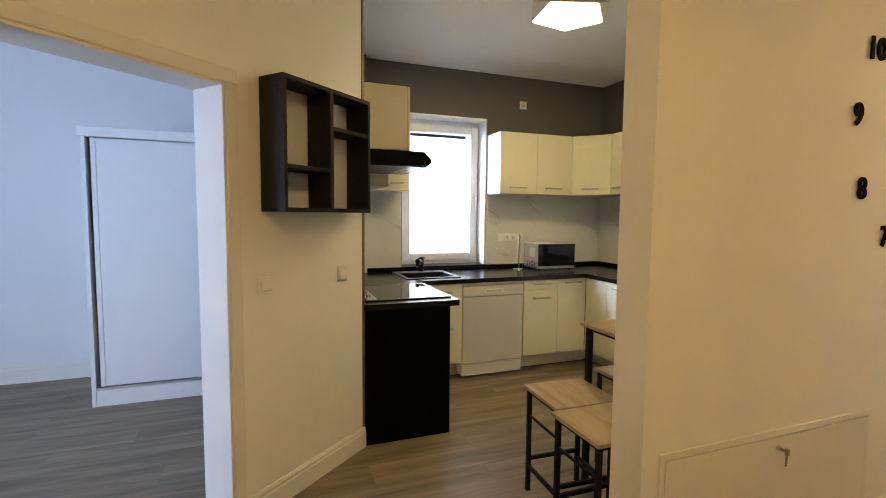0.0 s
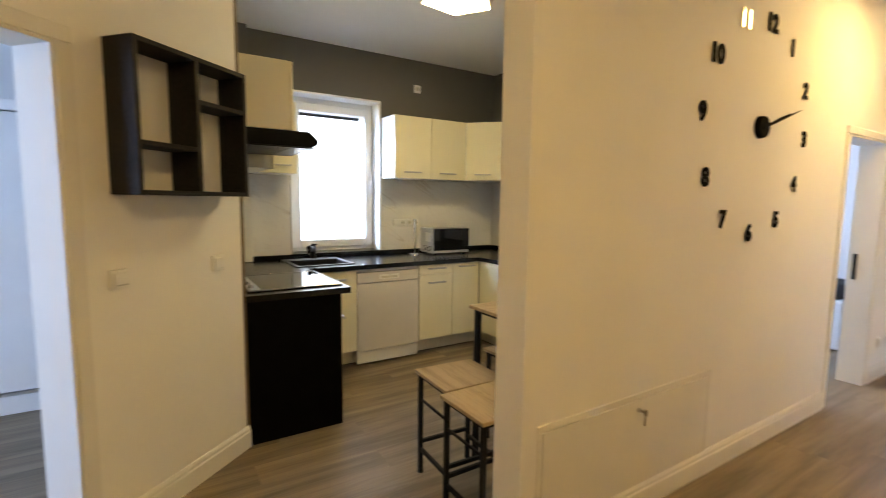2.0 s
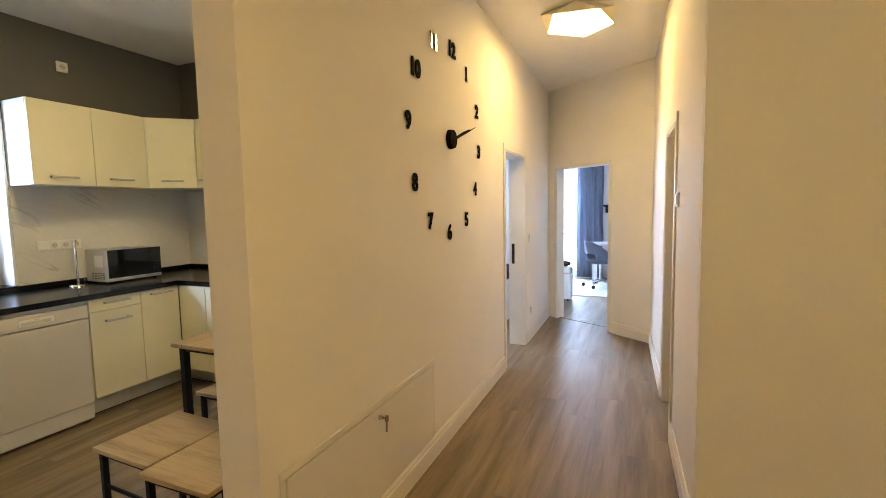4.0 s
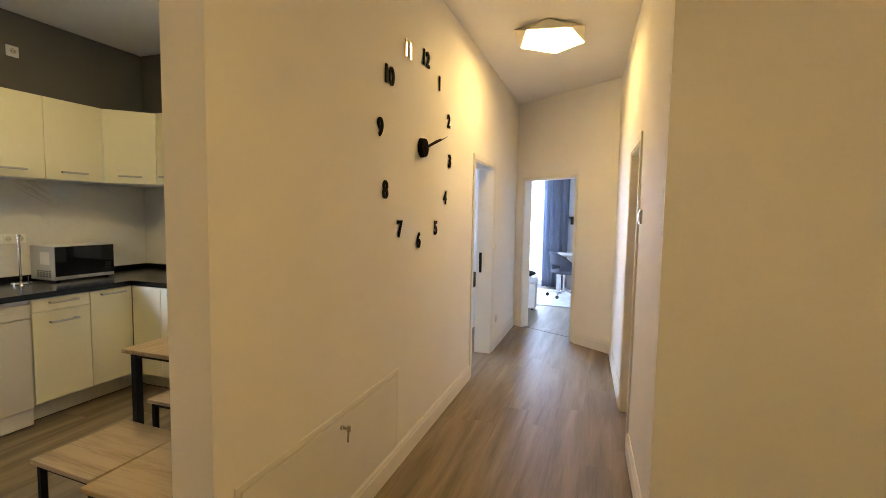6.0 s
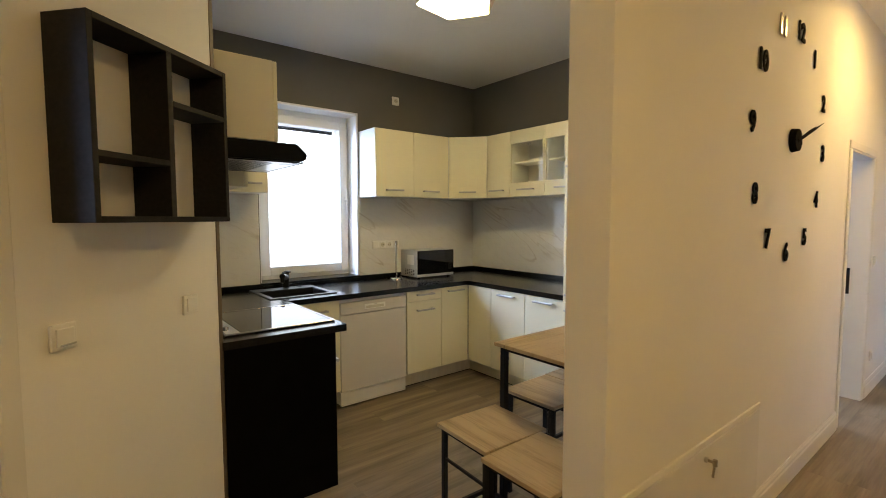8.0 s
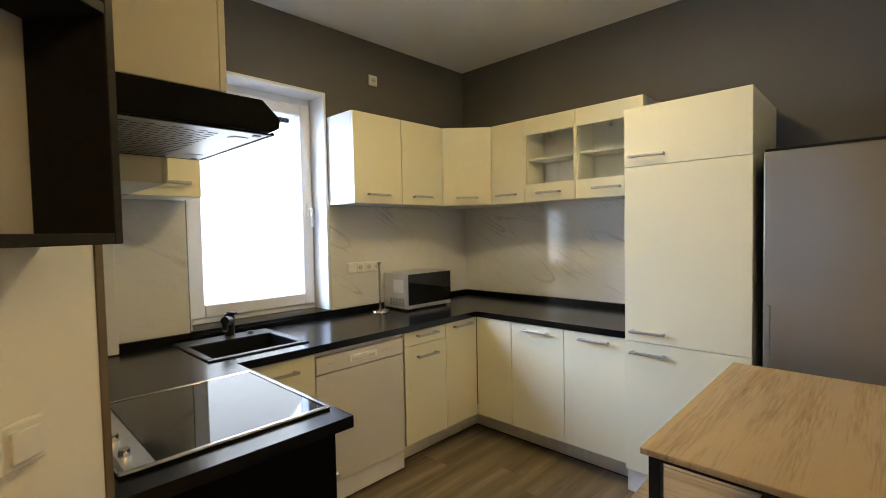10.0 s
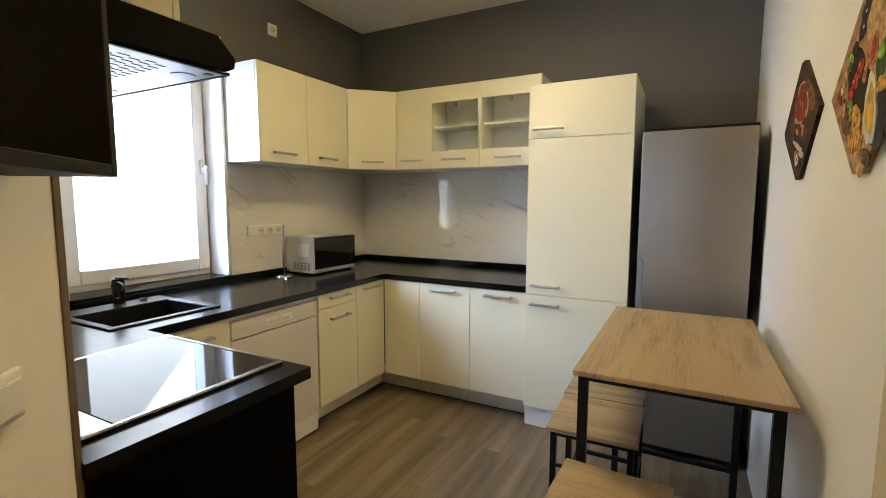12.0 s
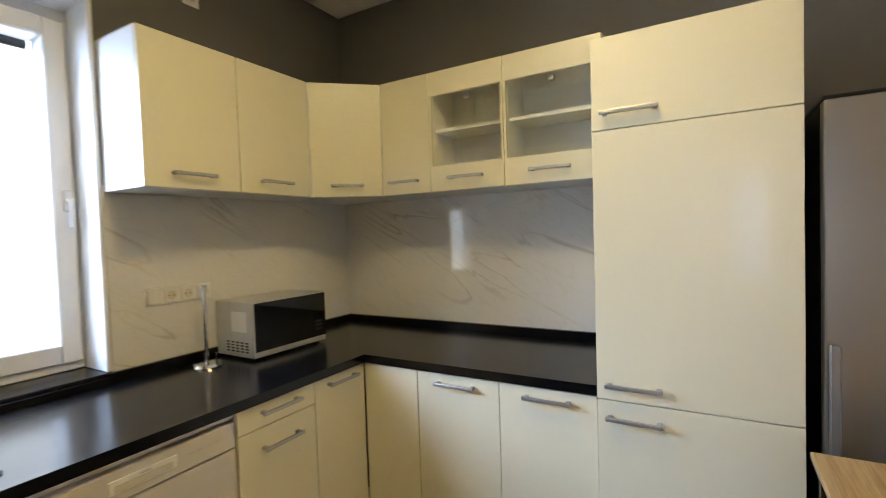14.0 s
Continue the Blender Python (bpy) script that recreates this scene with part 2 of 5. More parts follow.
IRON = mat("black_powder_coat", (0.008, 0.008, 0.008), 0.45, var=0.2, bump=0.1, bscale=300, spec=0.2)
OAK_TABLE = wood_mat("light_oak_tabletop", (0.150, 0.098, 0.046), (0.305, 0.207, 0.100), (0.45, 0.33, 0.185), along="x", rough=0.42, rand=0.02, size=1.0, crack=0.65, lines=0.28)
OAK_STOOL = wood_mat("light_oak_seat", (0.17, 0.118, 0.064), (0.315, 0.225, 0.125), (0.43, 0.32, 0.19), along="y", rough=0.42, rand=0.06, size=1.1, crack=0.6, lines=0.5)
CLOCKBLACK = mat("clock_black_acrylic", (0.007, 0.006, 0.005), 0.7, var=0.1, spec=0.02)
CLOCKMIRROR = mat("clock_mirror_film", (0.45, 0.43, 0.38), 0.12, metal=1.0, var=0.02)
GLASS = glass_mat("window_glass", (0.97, 0.98, 0.98))
VGLASS = glass_mat("cabinet_glass")
LAMPFRAME = mat("lamp_frame_cream", (0.84, 0.79, 0.68), 0.5, var=0.03)
GLOW_K = glow_mat("kitchen_lamp_diffuser", WARM, LAMP_KITCHEN)
GLOW_C = glow_mat("corridor_lamp_diffuser", WARM_HALL, LAMP_CORRIDOR)
GLOW_H = glow_mat("hall_lamp_diffuser", WARM_HALL, LAMP_HALL)
CURTAIN = mat("grey_blue_curtain", (0.29, 0.33, 0.41), 0.85, var=0.1, scale=(30, 30, 2), bump=0.2, bscale=300)
FABRIC = mat("grey_upholstery", (0.085, 0.09, 0.12), 0.9, var=0.12, bump=0.4, bscale=400)
RUG = mat("pale_rug", (0.62, 0.63, 0.62), 0.95, var=0.15, scale=(9, 9, 9), bump=0.6, bscale=250)
LINEN = mat("white_bed_panel", (0.78, 0.78, 0.78), 0.5, var=0.03)
BLACKCLOTH = mat("black_cushion_cloth", (0.015, 0.015, 0.017), 0.9, var=0.2, bump=0.4, bscale=200)

# ---------------------------------------------------------------- mesh helpers


def root_of(ob):
    while ob.parent:
        ob = ob.parent
    return ob


def finish(name, bm, material, smooth=False):
    me = bpy.data.meshes.new(name)
    bmesh.ops.recalc_face_normals(bm, faces=bm.faces)
    bm.to_mesh(me)
    bm.free()
    me.materials.append(material)
    if smooth:
        for p in me.polygons:
            p.use_smooth = True
    return me


def part(name, bm, material, parent=None, label="", smooth=False, local=False):
    """One mesh object; built in world metres and laid under its thing."""
    if parent is not None and not local:
        bm.transform(root_of(parent).matrix_basis.inverted())
    ob = new(name, finish(name, bm, material, smooth))
    if parent is not None:
        ob.parent = parent
    return tagged(ob, label)


def thing(name, m, label, category, group="", kind=""):
    """An Empty at the thing's base."""
    ob = new(name)
    ob.empty_display_size = 0.05
    ob.matrix_basis = m
    return tagged(ob, label, category, group, kind)


def box(lo, hi, bev=0.0, bm=None, m=None, seg=1):
    """A box between two corners, with its edges broken."""
    out = bm if bm is not None else bmesh.new()
    lo, hi = [min(a, b) for a, b in zip(lo, hi)], [max(a, b) for a, b in zip(lo, hi)]
    c = [(a + b) / 2 for a, b in zip(lo, hi)]
    s = [b - a for a, b in zip(lo, hi)]
    t = (m or Matrix()) @ Matrix.Translation(c) @ Matrix.Diagonal((*s, 1))
    made = bmesh.ops.create_cube(out, size=1, matrix=t)["verts"]
    if bev > 0:
        edges = list({e for v in made for e in v.link_edges})
        bmesh.ops.bevel(out, geom=edges, offset=min(bev, min(s) * 0.45), segments=seg, profile=0.5, affect="EDGES")
    return out


def cyl(p, q, r, bm=None, seg=20, r2=None):
    """A rod from p to q."""
    out = bm if bm is not None else bmesh.new()
    p, q = Vector(p), Vector(q)
    d = q - p
    t = Matrix.Translation((p + q) / 2) @ d.to_track_quat("Z", "Y").to_matrix().to_4x4()
    bmesh.ops.create_cone(out, cap_ends=True, segments=seg, radius1=r, radius2=r if r2 is None else r2, depth=d.length, matrix=t)
    return out


def prism(points, z0, z1, bm=None, m=None, bev=0.0):
    """A polygon in plan, raised from z0 to z1."""
    out = bm if bm is not None else bmesh.new()
    lower = [out.verts.new((x, y, z0)) for x, y in points]
    face = out.faces.new(lower)
    up = [g for g in bmesh.ops.extrude_face_region(out, geom=[face])["geom"] if isinstance(g, bmesh.types.BMVert)]
    for v in up:
        v.co.z = z1
    if m is not None:
        for v in lower + up:
            v.co = m @ v.co
    if bev:
        bmesh.ops.bevel(out, geom=list({e for v in lower + up for e in v.link_edges}), offset=bev, segments=2, affect="EDGES")
    return out


def frame_m(p, d):
    """Wall frame: u along d, v to its left, z up."""
    d = Vector((d[0], d[1], 0)).normalized()
    return Matrix(((d.x, -d.y, 0, p[0]), (d.y, d.x, 0, p[1]), (0, 0, 1, 0), (0, 0, 0, 1)))


H = 2.90


def wall(name, p, q, thick, material, openings=(), label="", top=H):
    """A wall from p to q with thickness to the left of that way; openings (u0, u1, z0, z1)."""
    d = Vector((q[0] - p[0], q[1] - p[1]))
    m, length, bm, u = frame_m(p, d), d.length, bmesh.new(), 0.0
    for u0, u1, z0, z1 in sorted(openings):
        box((u, 0, -0.02), (u0, thick, top), 0, bm, m)
        if z0 > 0:
            box((u0, 0, -0.02), (u1, thick, z0), 0, bm, m)
        box((u0, 0, z1), (u1, thick, top), 0, bm, m)
        u = u1
    box((u, 0, -0.02), (length, thick, top), 0, bm, m)
    return tagged(part(name, bm, material), label or "plain painted plaster wall", "wall", kind="structure")


def skirting(name, p, q, h=0.13, t=0.016):
    """Moulded skirting board, standing to the left of the way from p to q."""
    d = Vector((q[0] - p[0], q[1] - p[1]))
    m, length = frame_m(p, d), d.length
    profile = [(0, 0), (t, 0), (t, h * 0.72), (t * 0.72, h * 0.78), (t * 0.72, h * 0.88), (t * 0.35, h), (0, h)]
    bm = bmesh.new()
    ends = [[bm.verts.new(m @ Vector((u, v, z))) for v, z in profile] for u in (0, length)]
    for i in range(len(profile)):
        j = (i + 1) % len(profile)
        bm.faces.new((ends[0][i], ends[0][j], ends[1][j], ends[1][i]))
    bm.faces.new(ends[0])
    bm.faces.new(list(reversed(ends[1])))
    return tagged(part(name, bm, TRIM), "cream painted moulded skirting board", "skirting", kind="structure")


def door_frame(name, p, d, u0, u1, top, thick, w=0.06, proud=0.012, label="cream painted door frame round an open doorway"):
    """Lining and architrave of a doorway in a wall with frame (p, d)."""
    m = frame_m(p, d)
    root = thing(name, Matrix.Translation(m @ Vector(((u0 + u1) / 2, thick / 2, 0))), label, "door frame", kind="structure")
    l = 0.014
    part("lining", box((u0, -proud * 0.6, 0), (u0 + l, thick + proud * 0.6, top), 0.002, m=m), TRIM, root)
    part("lining", box((u1 - l, -proud * 0.6, 0), (u1, thick + proud * 0.6, top), 0.002, m=m), TRIM, root)
    part("head_lining", box((u0 + l, -proud * 0.6, top - l), (u1 - l, thick + proud * 0.6, top), 0.002, m=m), TRIM, root)
    for v0, v1 in ((-proud, 0), (thick, thick + proud)):
        part("architrave", box((u0 - w, v0, 0), (u0, v1, top), 0.004, m=m), TRIM, root)
        part("architrave", box((u1, v0, 0), (u1 + w, v1, top), 0.004, m=m), TRIM, root)
        part("head_architrave", box((u0 - w, v0, top), (u1 + w, v1, top + w), 0.004, m=m), TRIM, root)
    return root


# ---------------------------------------------------------------- structure
P, D = (0.66, 2.906), (0.755, 0.656)          # slanting wall: its end and its way
N = (-0.656, 0.755)
DL = Vector(D).normalized()
FAR = (P[0] - 2.7 * DL.x, P[1] - 2.7 * DL.y)

wall("wall_window", (0.54, 4.475), (3.80, 4.475), 0.33, GREY, [(0.78, 1.672, 0.93, 2.43)], "dark grey painted wall with a window niche")
wall("wall_kitchen_side", (3.66, 4.475), (3.66, 1.502), 0.14, GREY, label="dark grey painted kitchen wall")
wall("wall_kitchen_left", (0.66, 2.93), (0.66, 4.475), 0.06, GREY, label="dark grey painted wall behind the hood")
wall("wall_room_side", (0.60, 2.96), (0.60, 4.93), 0.06, PAINT_COOL)
wall("wall_clock", (1.40, 1.36), (6.52, 1.36), 0.140, PAINT, [(2.90, 3.66, 0, 1.95)], "white wall carrying a large clock")
for _v in bpy.data.objects["wall_clock"].data.vertices:
    if abs(_v.co.x - 1.40) < 0.002 and abs(_v.co.y - 1.50) < 0.002:
        _v.co.x = 1.365
    elif abs(_v.co.x - 1.40) < 0.002 and abs(_v.co.y - 1.36) < 0.002:
        _v.co.x = 1.386
wall("wall_slanting", FAR, P, 0.12, PAINT, [(0.90, 1.77, 0, 2.012)], "white slanting wall with a doorway")
BACK = (FAR[0] + 0.1204 * N[0], FAR[1] + 0.1204 * N[1])
wall("wall_slanting_back", BACK, (BACK[0] + 2.3 * DL.x, BACK[1] + 2.3 * DL.y), 0.06, PAINT_COOL, [(0.90, 1.77, 0, 2.012)], "room side of the slanting wall")
wall("wall_hall_west", (FAR[0], FAR[1] + 0.06), (FAR[0], -1.7), -0.12, PAINT)
wall("wall_hall_south", (FAR[0] - 0.12, -1.7), (2.45, -1.7), -0.12, PAINT)
wall("wall_hall_east", (2.45, -1.82), (2.45, 0.047), -0.14, PAINT)
RW0, RW1 = (2.5, 0.048), (5.56, 0.148)       # corridor wall facing the clock wall
wall("wall_corridor", RW0, RW1, -0.14, PAINT, [(0.92, 1.51, 0, 1.93)], "white corridor wall with a doorway")
E0, E1 = (5.50, 0.10), (6.445, 1.36)
wall("wall_corridor_end", E1, E0, 0.12, PAINT, [(0.14, 0.975, 0, 1.925)], "white corridor end wall with an open doorway")
wall("wall_closet", (3.2, -0.9), (4.4, -0.9), -0.1, PAINT)
wall("wall_closet_side_a", (3.2, -0.9), (3.2, -0.09), 0.1, PAINT)
wall("wall_closet_side_b", (4.3, -0.9), (4.3, -0.05), -0.1, PAINT)
# room behind the slanting wall
wall("wall_left_room_back", (0.60, 4.93), (-3.6, 4.93), -0.12, PAINT_COOL)
wall("wall_left_room_west", (-3.6, 5.05), (-3.6, 0.9), -0.14, PAINT_COOL, [(3.05, 4.05, 0.7, 2.2)])
wall("wall_left_room_south", (-3.6, 0.9), (FAR[0] - 0.12, 0.9), -0.12, PAINT_COOL)
# bedroom at the corridor's end
wall("wall_bedroom_window", (10.0, -1.2), (10.0, 3.6), -0.2, PAINT_COOL, [(2.55, 4.4, 0.06, 2.25)])
wall("wall_bedroom_south", (5.5, -1.2), (10.2, -1.2), -0.1, PAINT_COOL)
wall("wall_bedroom_north", (6.56, 3.6), (10.2, 3.6), 0.1, PAINT_COOL)
wall("wall_bedroom_west", (5.60, -1.2), (5.60, 0.02), 0.1, PAINT_COOL)
wall("wall_between_rooms", (6.56, 1.515), (6.56, 4.6), 0.08, PAINT_COOL)
# side room behind the clock wall
wall("wall_side_room_north", (3.8, 4.5), (6.56, 4.5), 0.14, PAINT_COOL, [(0.15, 1.35, 0.9, 2.3)])

_c = box((-3.9, -1.95, H), (10.4, 5.3, H + 0.12))
tagged(part("ceiling", _c, CEIL), "white painted flat ceiling", "ceiling", kind="structure")

# pipe casing in the corner beside the window
_b = box((0.66, 4.385, 0.905), (0.965, 4.475, 1.67), 0.003)
tagged(part("pipe_casing", _b, MARBLE), "marble-look cladding on a boxed corner pipe", "casing", kind="structure")
_b = box((0.66, 4.385, 1.672), (0.965, 4.475, H), 0.003)
tagged(part("pipe_casing_upper", _b, GREY), "dark grey painted boxed corner pipe", "casing", kind="structure")

skirting("skirting_clock_wall", (4.24, 1.36), (1.40, 1.36))
skirting("skirting_clock_wall_far", (6.42, 1.36), (5.13, 1.36))
skirting("skirting_slanting_wall", P, (P[0] - 0.868 * DL.x, P[1] - 0.868 * DL.y))
_rd = (Vector(RW1) - Vector(RW0)).normalized()
skirting("skirting_corridor_near", RW0, tuple(Vector(RW0) + 0.86 * _rd))
skirting("skirting_corridor_far", tuple(Vector(RW0) + 1.57 * _rd), RW1)
_ed = (Vector(E0) - Vector(E1)).normalized()
skirting("skirting_corridor_end", E0, tuple(Vector(E1) + 1.035 * _ed))
skirting("skirting_left_room", (0.54, 4.93), (-3.6, 4.93), h=0.16)
skirting("skirting_hall_east", (2.45, -1.7), (2.45, 0.03))

door_frame("door_frame_left_room", FAR, D, 0.90, 1.77, 2.010, 0.181, w=0.06, proud=0.014)
door_frame("door_frame_side_room", (1.40, 1.36), (1, 0), 2.90, 3.66, 1.945, 0.155, w=0.055)
door_frame("door_frame_bedroom", E1, _ed, 0.14, 0.975, 1.92, 0.12, w=0.03, proud=0.008)
_cf = door_frame("door_frame_corridor", tuple(Vector(RW1)), tuple(-_rd), (Vector(RW1) - Vector(RW0)).length - 1.51, (Vector(RW1) - Vector(RW0)).length - 0.92, 1.925, 0.14, w=0.055, label="cream painted door frame with a closed white door")
_m = frame_m(RW0, _rd)
part("door_leaf", box((0.935, -0.10, 0.01), (1.495, -0.06, 1.91), 0.003, m=_m), TRIM, _cf, "white painted door leaf")
# strike plate in the side room's frame
part("strike_plate", box((5.038, 1.462, 0.86), (5.047, 1.490, 1.07), 0.002), DARK, bpy.data.objects["door_frame_side_room"], "black metal strike plate")


def window():
    """White plastic kitchen window in its niche."""
    root = thing("window_1", pose(1.77, 4.72, 0.94), "white plastic window with one side-hung sash", "window", kind="structure")
    y0, y1 = 4.655, 4.775
    x0, x1, z0, z1 = 1.322, 2.268, 0.945, 2.428
    f = 0.062
    for lo, hi in (((x0, y0, z0), (x0 + f, y1, z1)), ((x1 - f, y0, z0), (x1, y1, z1)), ((x0 + f, y0, z0), (x1 - f, y1, z0 + f * 0.7)), ((x0 + f, y0, z1 - f), (x1 - f, y1, z1))):
        part("window_frame", box(lo, hi, 0.004), PVC, root)
    sx0, sx1, sz0, sz1, s = 1.346, 2.197, 0.979, 2.376, 0.079
    sl = 0.107
    y2 = y0 - 0.018
    for lo, hi in (((sx0, y2, sz0), (sx0 + sl, y1 - 0.02, sz1)), ((sx1 - s, y2, sz0), (sx1, y1 - 0.02, sz1)), ((sx0 + sl, y2, sz0), (sx1 - s, y1 - 0.02, sz0 + s)), ((sx0 + sl, y2, sz1 - s), (sx1 - s, y1 - 0.02, sz1))):
        part("sash", box(lo, hi, 0.006), PVC, root)
    pane = part("pane", box((sx0 + sl, 4.725, sz0 + s), (sx1 - s, 4.731, sz1 - s)), GLASS, root)
    pane.visible_shadow = False
    part("roller_shutter", box((sx0 + sl, 4.78, sz1 - s - 0.022), (sx1 - s, 4.80, sz1 - s + 0.03), 0.003), DARK, root, "dark edge of a raised roller shutter")
    h = part("window_handle", box((2.152, y2 - 0.012, 1.60), (2.182, y2, 1.69), 0.004), PVC, root)
    part("lever", box((2.158, y2 - 0.05, 1.53), (2.176, y2 - 0.036, 1.655), 0.005), PVC, h)
    part("neck", cyl((2.167, y2 - 0.01, 1.647), (2.167, y2 - 0.045, 1.647), 0.008), PVC, h)
    bm = box((1.322, 4.455, 0.912), (2.210, 4.705, 0.944), 0.004)
    part("window_sill", bm, WORKTOP, root, "black sill flush with the upstand")
    # white reveals
    part("reveal", box((2.204, 4.474, 0.946), (2.2119, 4.70, 2.43), 0.001), PVC, root)
    part("reveal", box((1.3201, 4.474, 0.946), (1.328, 4.70, 2.43), 0.001), PVC, root)
    part("reveal", box((1.328, 4.474, 2.422), (2.204, 4.70, 2.4299), 0.001), PVC, root)
    part("corner_bead", box((2.205, 4.468, 0.946), (2.222, 4.474, 2.44), 0.001), PVC, root)
    part("corner_bead", box((1.31, 4.468, 2.425), (2.205, 4.474, 2.44), 0.001), PVC, root)


window()
_b = box((-34.0, 12.0, -4.0), (16.0, 12.05, 16.0))
tagged(part("backdrop", _b, glow_mat("bright_overcast_distance", (0.84, 0.91, 1.0), 7.0)), "plain bright overcast sky outside the window", "backdrop", kind="structure")
# gable silhouette; its own glow replaces daylight falling on the wall
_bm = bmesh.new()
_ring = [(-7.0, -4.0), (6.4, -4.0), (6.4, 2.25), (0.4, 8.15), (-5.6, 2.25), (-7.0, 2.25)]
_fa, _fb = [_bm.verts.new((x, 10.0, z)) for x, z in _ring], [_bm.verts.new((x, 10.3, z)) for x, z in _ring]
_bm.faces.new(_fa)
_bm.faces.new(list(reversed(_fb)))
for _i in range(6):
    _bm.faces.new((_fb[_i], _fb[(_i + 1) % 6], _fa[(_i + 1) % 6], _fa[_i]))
tagged(part("backdrop_gable", _bm, glow_mat("pale_gable_glow", (0.82, 0.89, 1.0), 3.2)), "plain self-glowing gable silhouette outside the window", "backdrop", kind="structure")

for _n, _lo, _hi in (("backsplash_window_left", (0.966, 4.464, 0.942), (1.312, 4.475, 1.672)), ("backsplash_window_right", (2.223, 4.464, 0.942), (3.649, 4.475, 1.70)), ("backsplash_side", (3.649, 2.715, 0.942), (3.66, 4.475, 1.70))):
    tagged(part(_n, box(_lo, _hi, 0.001), MARBLE), "glossy white marble-look splashback panel with grey veins", "splashback", kind="structure")

# ---------------------------------------------------------------- kitchen units


def handle(parent, c, way, width=0.185, out=(0, -1)):
    """Flat steel bar handle: c its middle on the front, way its run (x, y), out the front's outward way."""
    m = Matrix(((way[0], out[0], 0, c[0]), (way[1], out[1], 0, c[1]), (0, 0, 1, c[2]), (0, 0, 0, 1)))
    h = width / 2
    bm = box((-h, 0.025, -0.0075), (h, 0.036, 0.0075), 0.0035, m=m, seg=2)
    box((-h + 0.006, -0.0005, -0.0065), (-h + 0.022, 0.028, 0.0065), 0.002, bm, m)
    box((h - 0.022, -0.0005, -0.0065), (h - 0.006, 0.028, 0.0065), 0.002, bm, m)
    return part("handle", bm, HANDLE, parent, "brushed steel bar handle")


FT = 0.018
GAP = 0.0015
UB, UT = 1.672, 2.273


def front_y(parent, x0, x1, z0, z1, y, name="door", material=None):
    return part(name, box((x0 + GAP, y, z0 + GAP), (x1 - GAP, y + FT, z1 - GAP), 0.002), material or CREAM, parent)


def front_x(parent, y0, y1, z0, z1, x, name="door", sign=1):
    return part(name, box((x, y0 + GAP, z0 + GAP), (x + sign * FT, y1 - GAP, z1 - GAP), 0.002), CREAM, parent)


def upper_window(x0, x1, hx, label):
    u = thing("wall_cabinet", pose((x0 + x1) / 2, 4.32, UB), label, "cabinet", "wall cabinets")
    part("body", box((x0, 4.171 + FT + 0.001, UB), (x1 - 0.0005, 4.473, UT), 0.001), CARCASS, u)
    d = front_y(u, x0, x1, UB, UT, 4.171)
    handle(d, (hx, 4.171, 1.732), (1, 0))
    return u


upper_window(2.229, 2.641, 2.42, "cream wall cabinet beside the kitchen window")
upper_window(2.641, 3.06, 2.83, "cream wall cabinet above the microwave")

# slanting corner cabinet
_u = thing("corner_wall_cabinet", pose(3.36, 4.2, UB), "cream corner wall cabinet with a slanting door", "cabinet", "wall cabinets")
part("body", prism([(3.0605, 4.195), (3.0605, 4.473), (3.6585, 4.473), (3.6585, 3.8965), (3.34, 3.8965)], UB, UT), CARCASS, _u)
_a, _b = Vector((3.062, 4.170)), Vector((3.317, 3.897))
_w = (_b - _a).normalized()
_m = frame_m(_a, _w)
_d = part("door", box((0.002, 0.001, UB + GAP), ((_b - _a).length - 0.002, FT, UT - GAP), 0.002, m=_m), CREAM, _u)
handle(_d, tuple(_m @ Vector(((_b - _a).length / 2, 0.001, 1.732))), (_w.x, _w.y), 0.17, (_w.y, -_w.x))


def upper_side(y0, y1, hy, glazed, label):
    u = thing("glazed_wall_cabinet" if glazed else "wall_cabinet", pose(3.49, (y0 + y1) / 2, UB), label, "cabinet", "wall cabinets")
    x = 3.316
    if not glazed:
        part("body", box((x + FT + 0.001, y0 + 0.0005, UB), (3.6585, y1 - 0.0005, UT), 0.001), CARCASS, u)
        d = front_x(u, y0, y1, UB, UT, x)
        handle(d, (x, hy, 1.737), (0, 1), 0.185, (-1, 0))
        return u
    t, xb = 0.016, x + FT + 0.001
    part("side_panel", box((xb, y0 + 0.0005, UB), (3.6585, y0 + t, UT), 0.001), INSIDE, u)
    part("side_panel", box((xb, y1 - t, UB), (3.6585, y1 - 0.0005, UT), 0.001), INSIDE, u)
    part("top_panel", box((xb, y0 + t, UT - t), (3.6585, y1 - t, UT), 0.001), CARCASS, u)
    part("bottom_panel", box((xb, y0 + t, UB), (3.6585, y1 - t, UB + t), 0.001), CARCASS, u)
    part("back_panel", box((3.555, y0 + t, UB + t), (3.564, y1 - t, UT - t)), INSIDE, u)
    part("shelf", box((xb + 0.02, y0 + t, 1.975), (3.555, y1 - t, 1.991), 0.001), INSIDE, u)
    f = 0.014
    bm = box((x, y0 + GAP, UB + GAP), (x + FT, y1 - GAP, 1.80), 0.002)
    box((x, y0 + GAP, 2.155), (x + FT, y1 - GAP, UT - GAP), 0.002, bm)
    box((x, y0 + GAP, 1.80), (x + FT, y0 + f, 2.155), 0, bm)
    box((x, y1 - f, 1.80), (x + FT, y1 - GAP, 2.155), 0, bm)
    d = part("door", bm, CREAM, u, "cream door frame with a clear pane")
    g = part("pane", box((x + 0.007, y0 + f, 1.80), (x + 0.010, y1 - f, 2.155)), VGLASS, d)
    g.visible_shadow = False
    part("hinge", box((xb, (y0 + y1) / 2 - 0.012, 2.125), (xb + 0.025, (y0 + y1) / 2 + 0.012, 2.15), 0.002), STEEL, u)
    handle(d, (x, hy, 1.735), (0, 1), 0.19, (-1, 0))
    return u


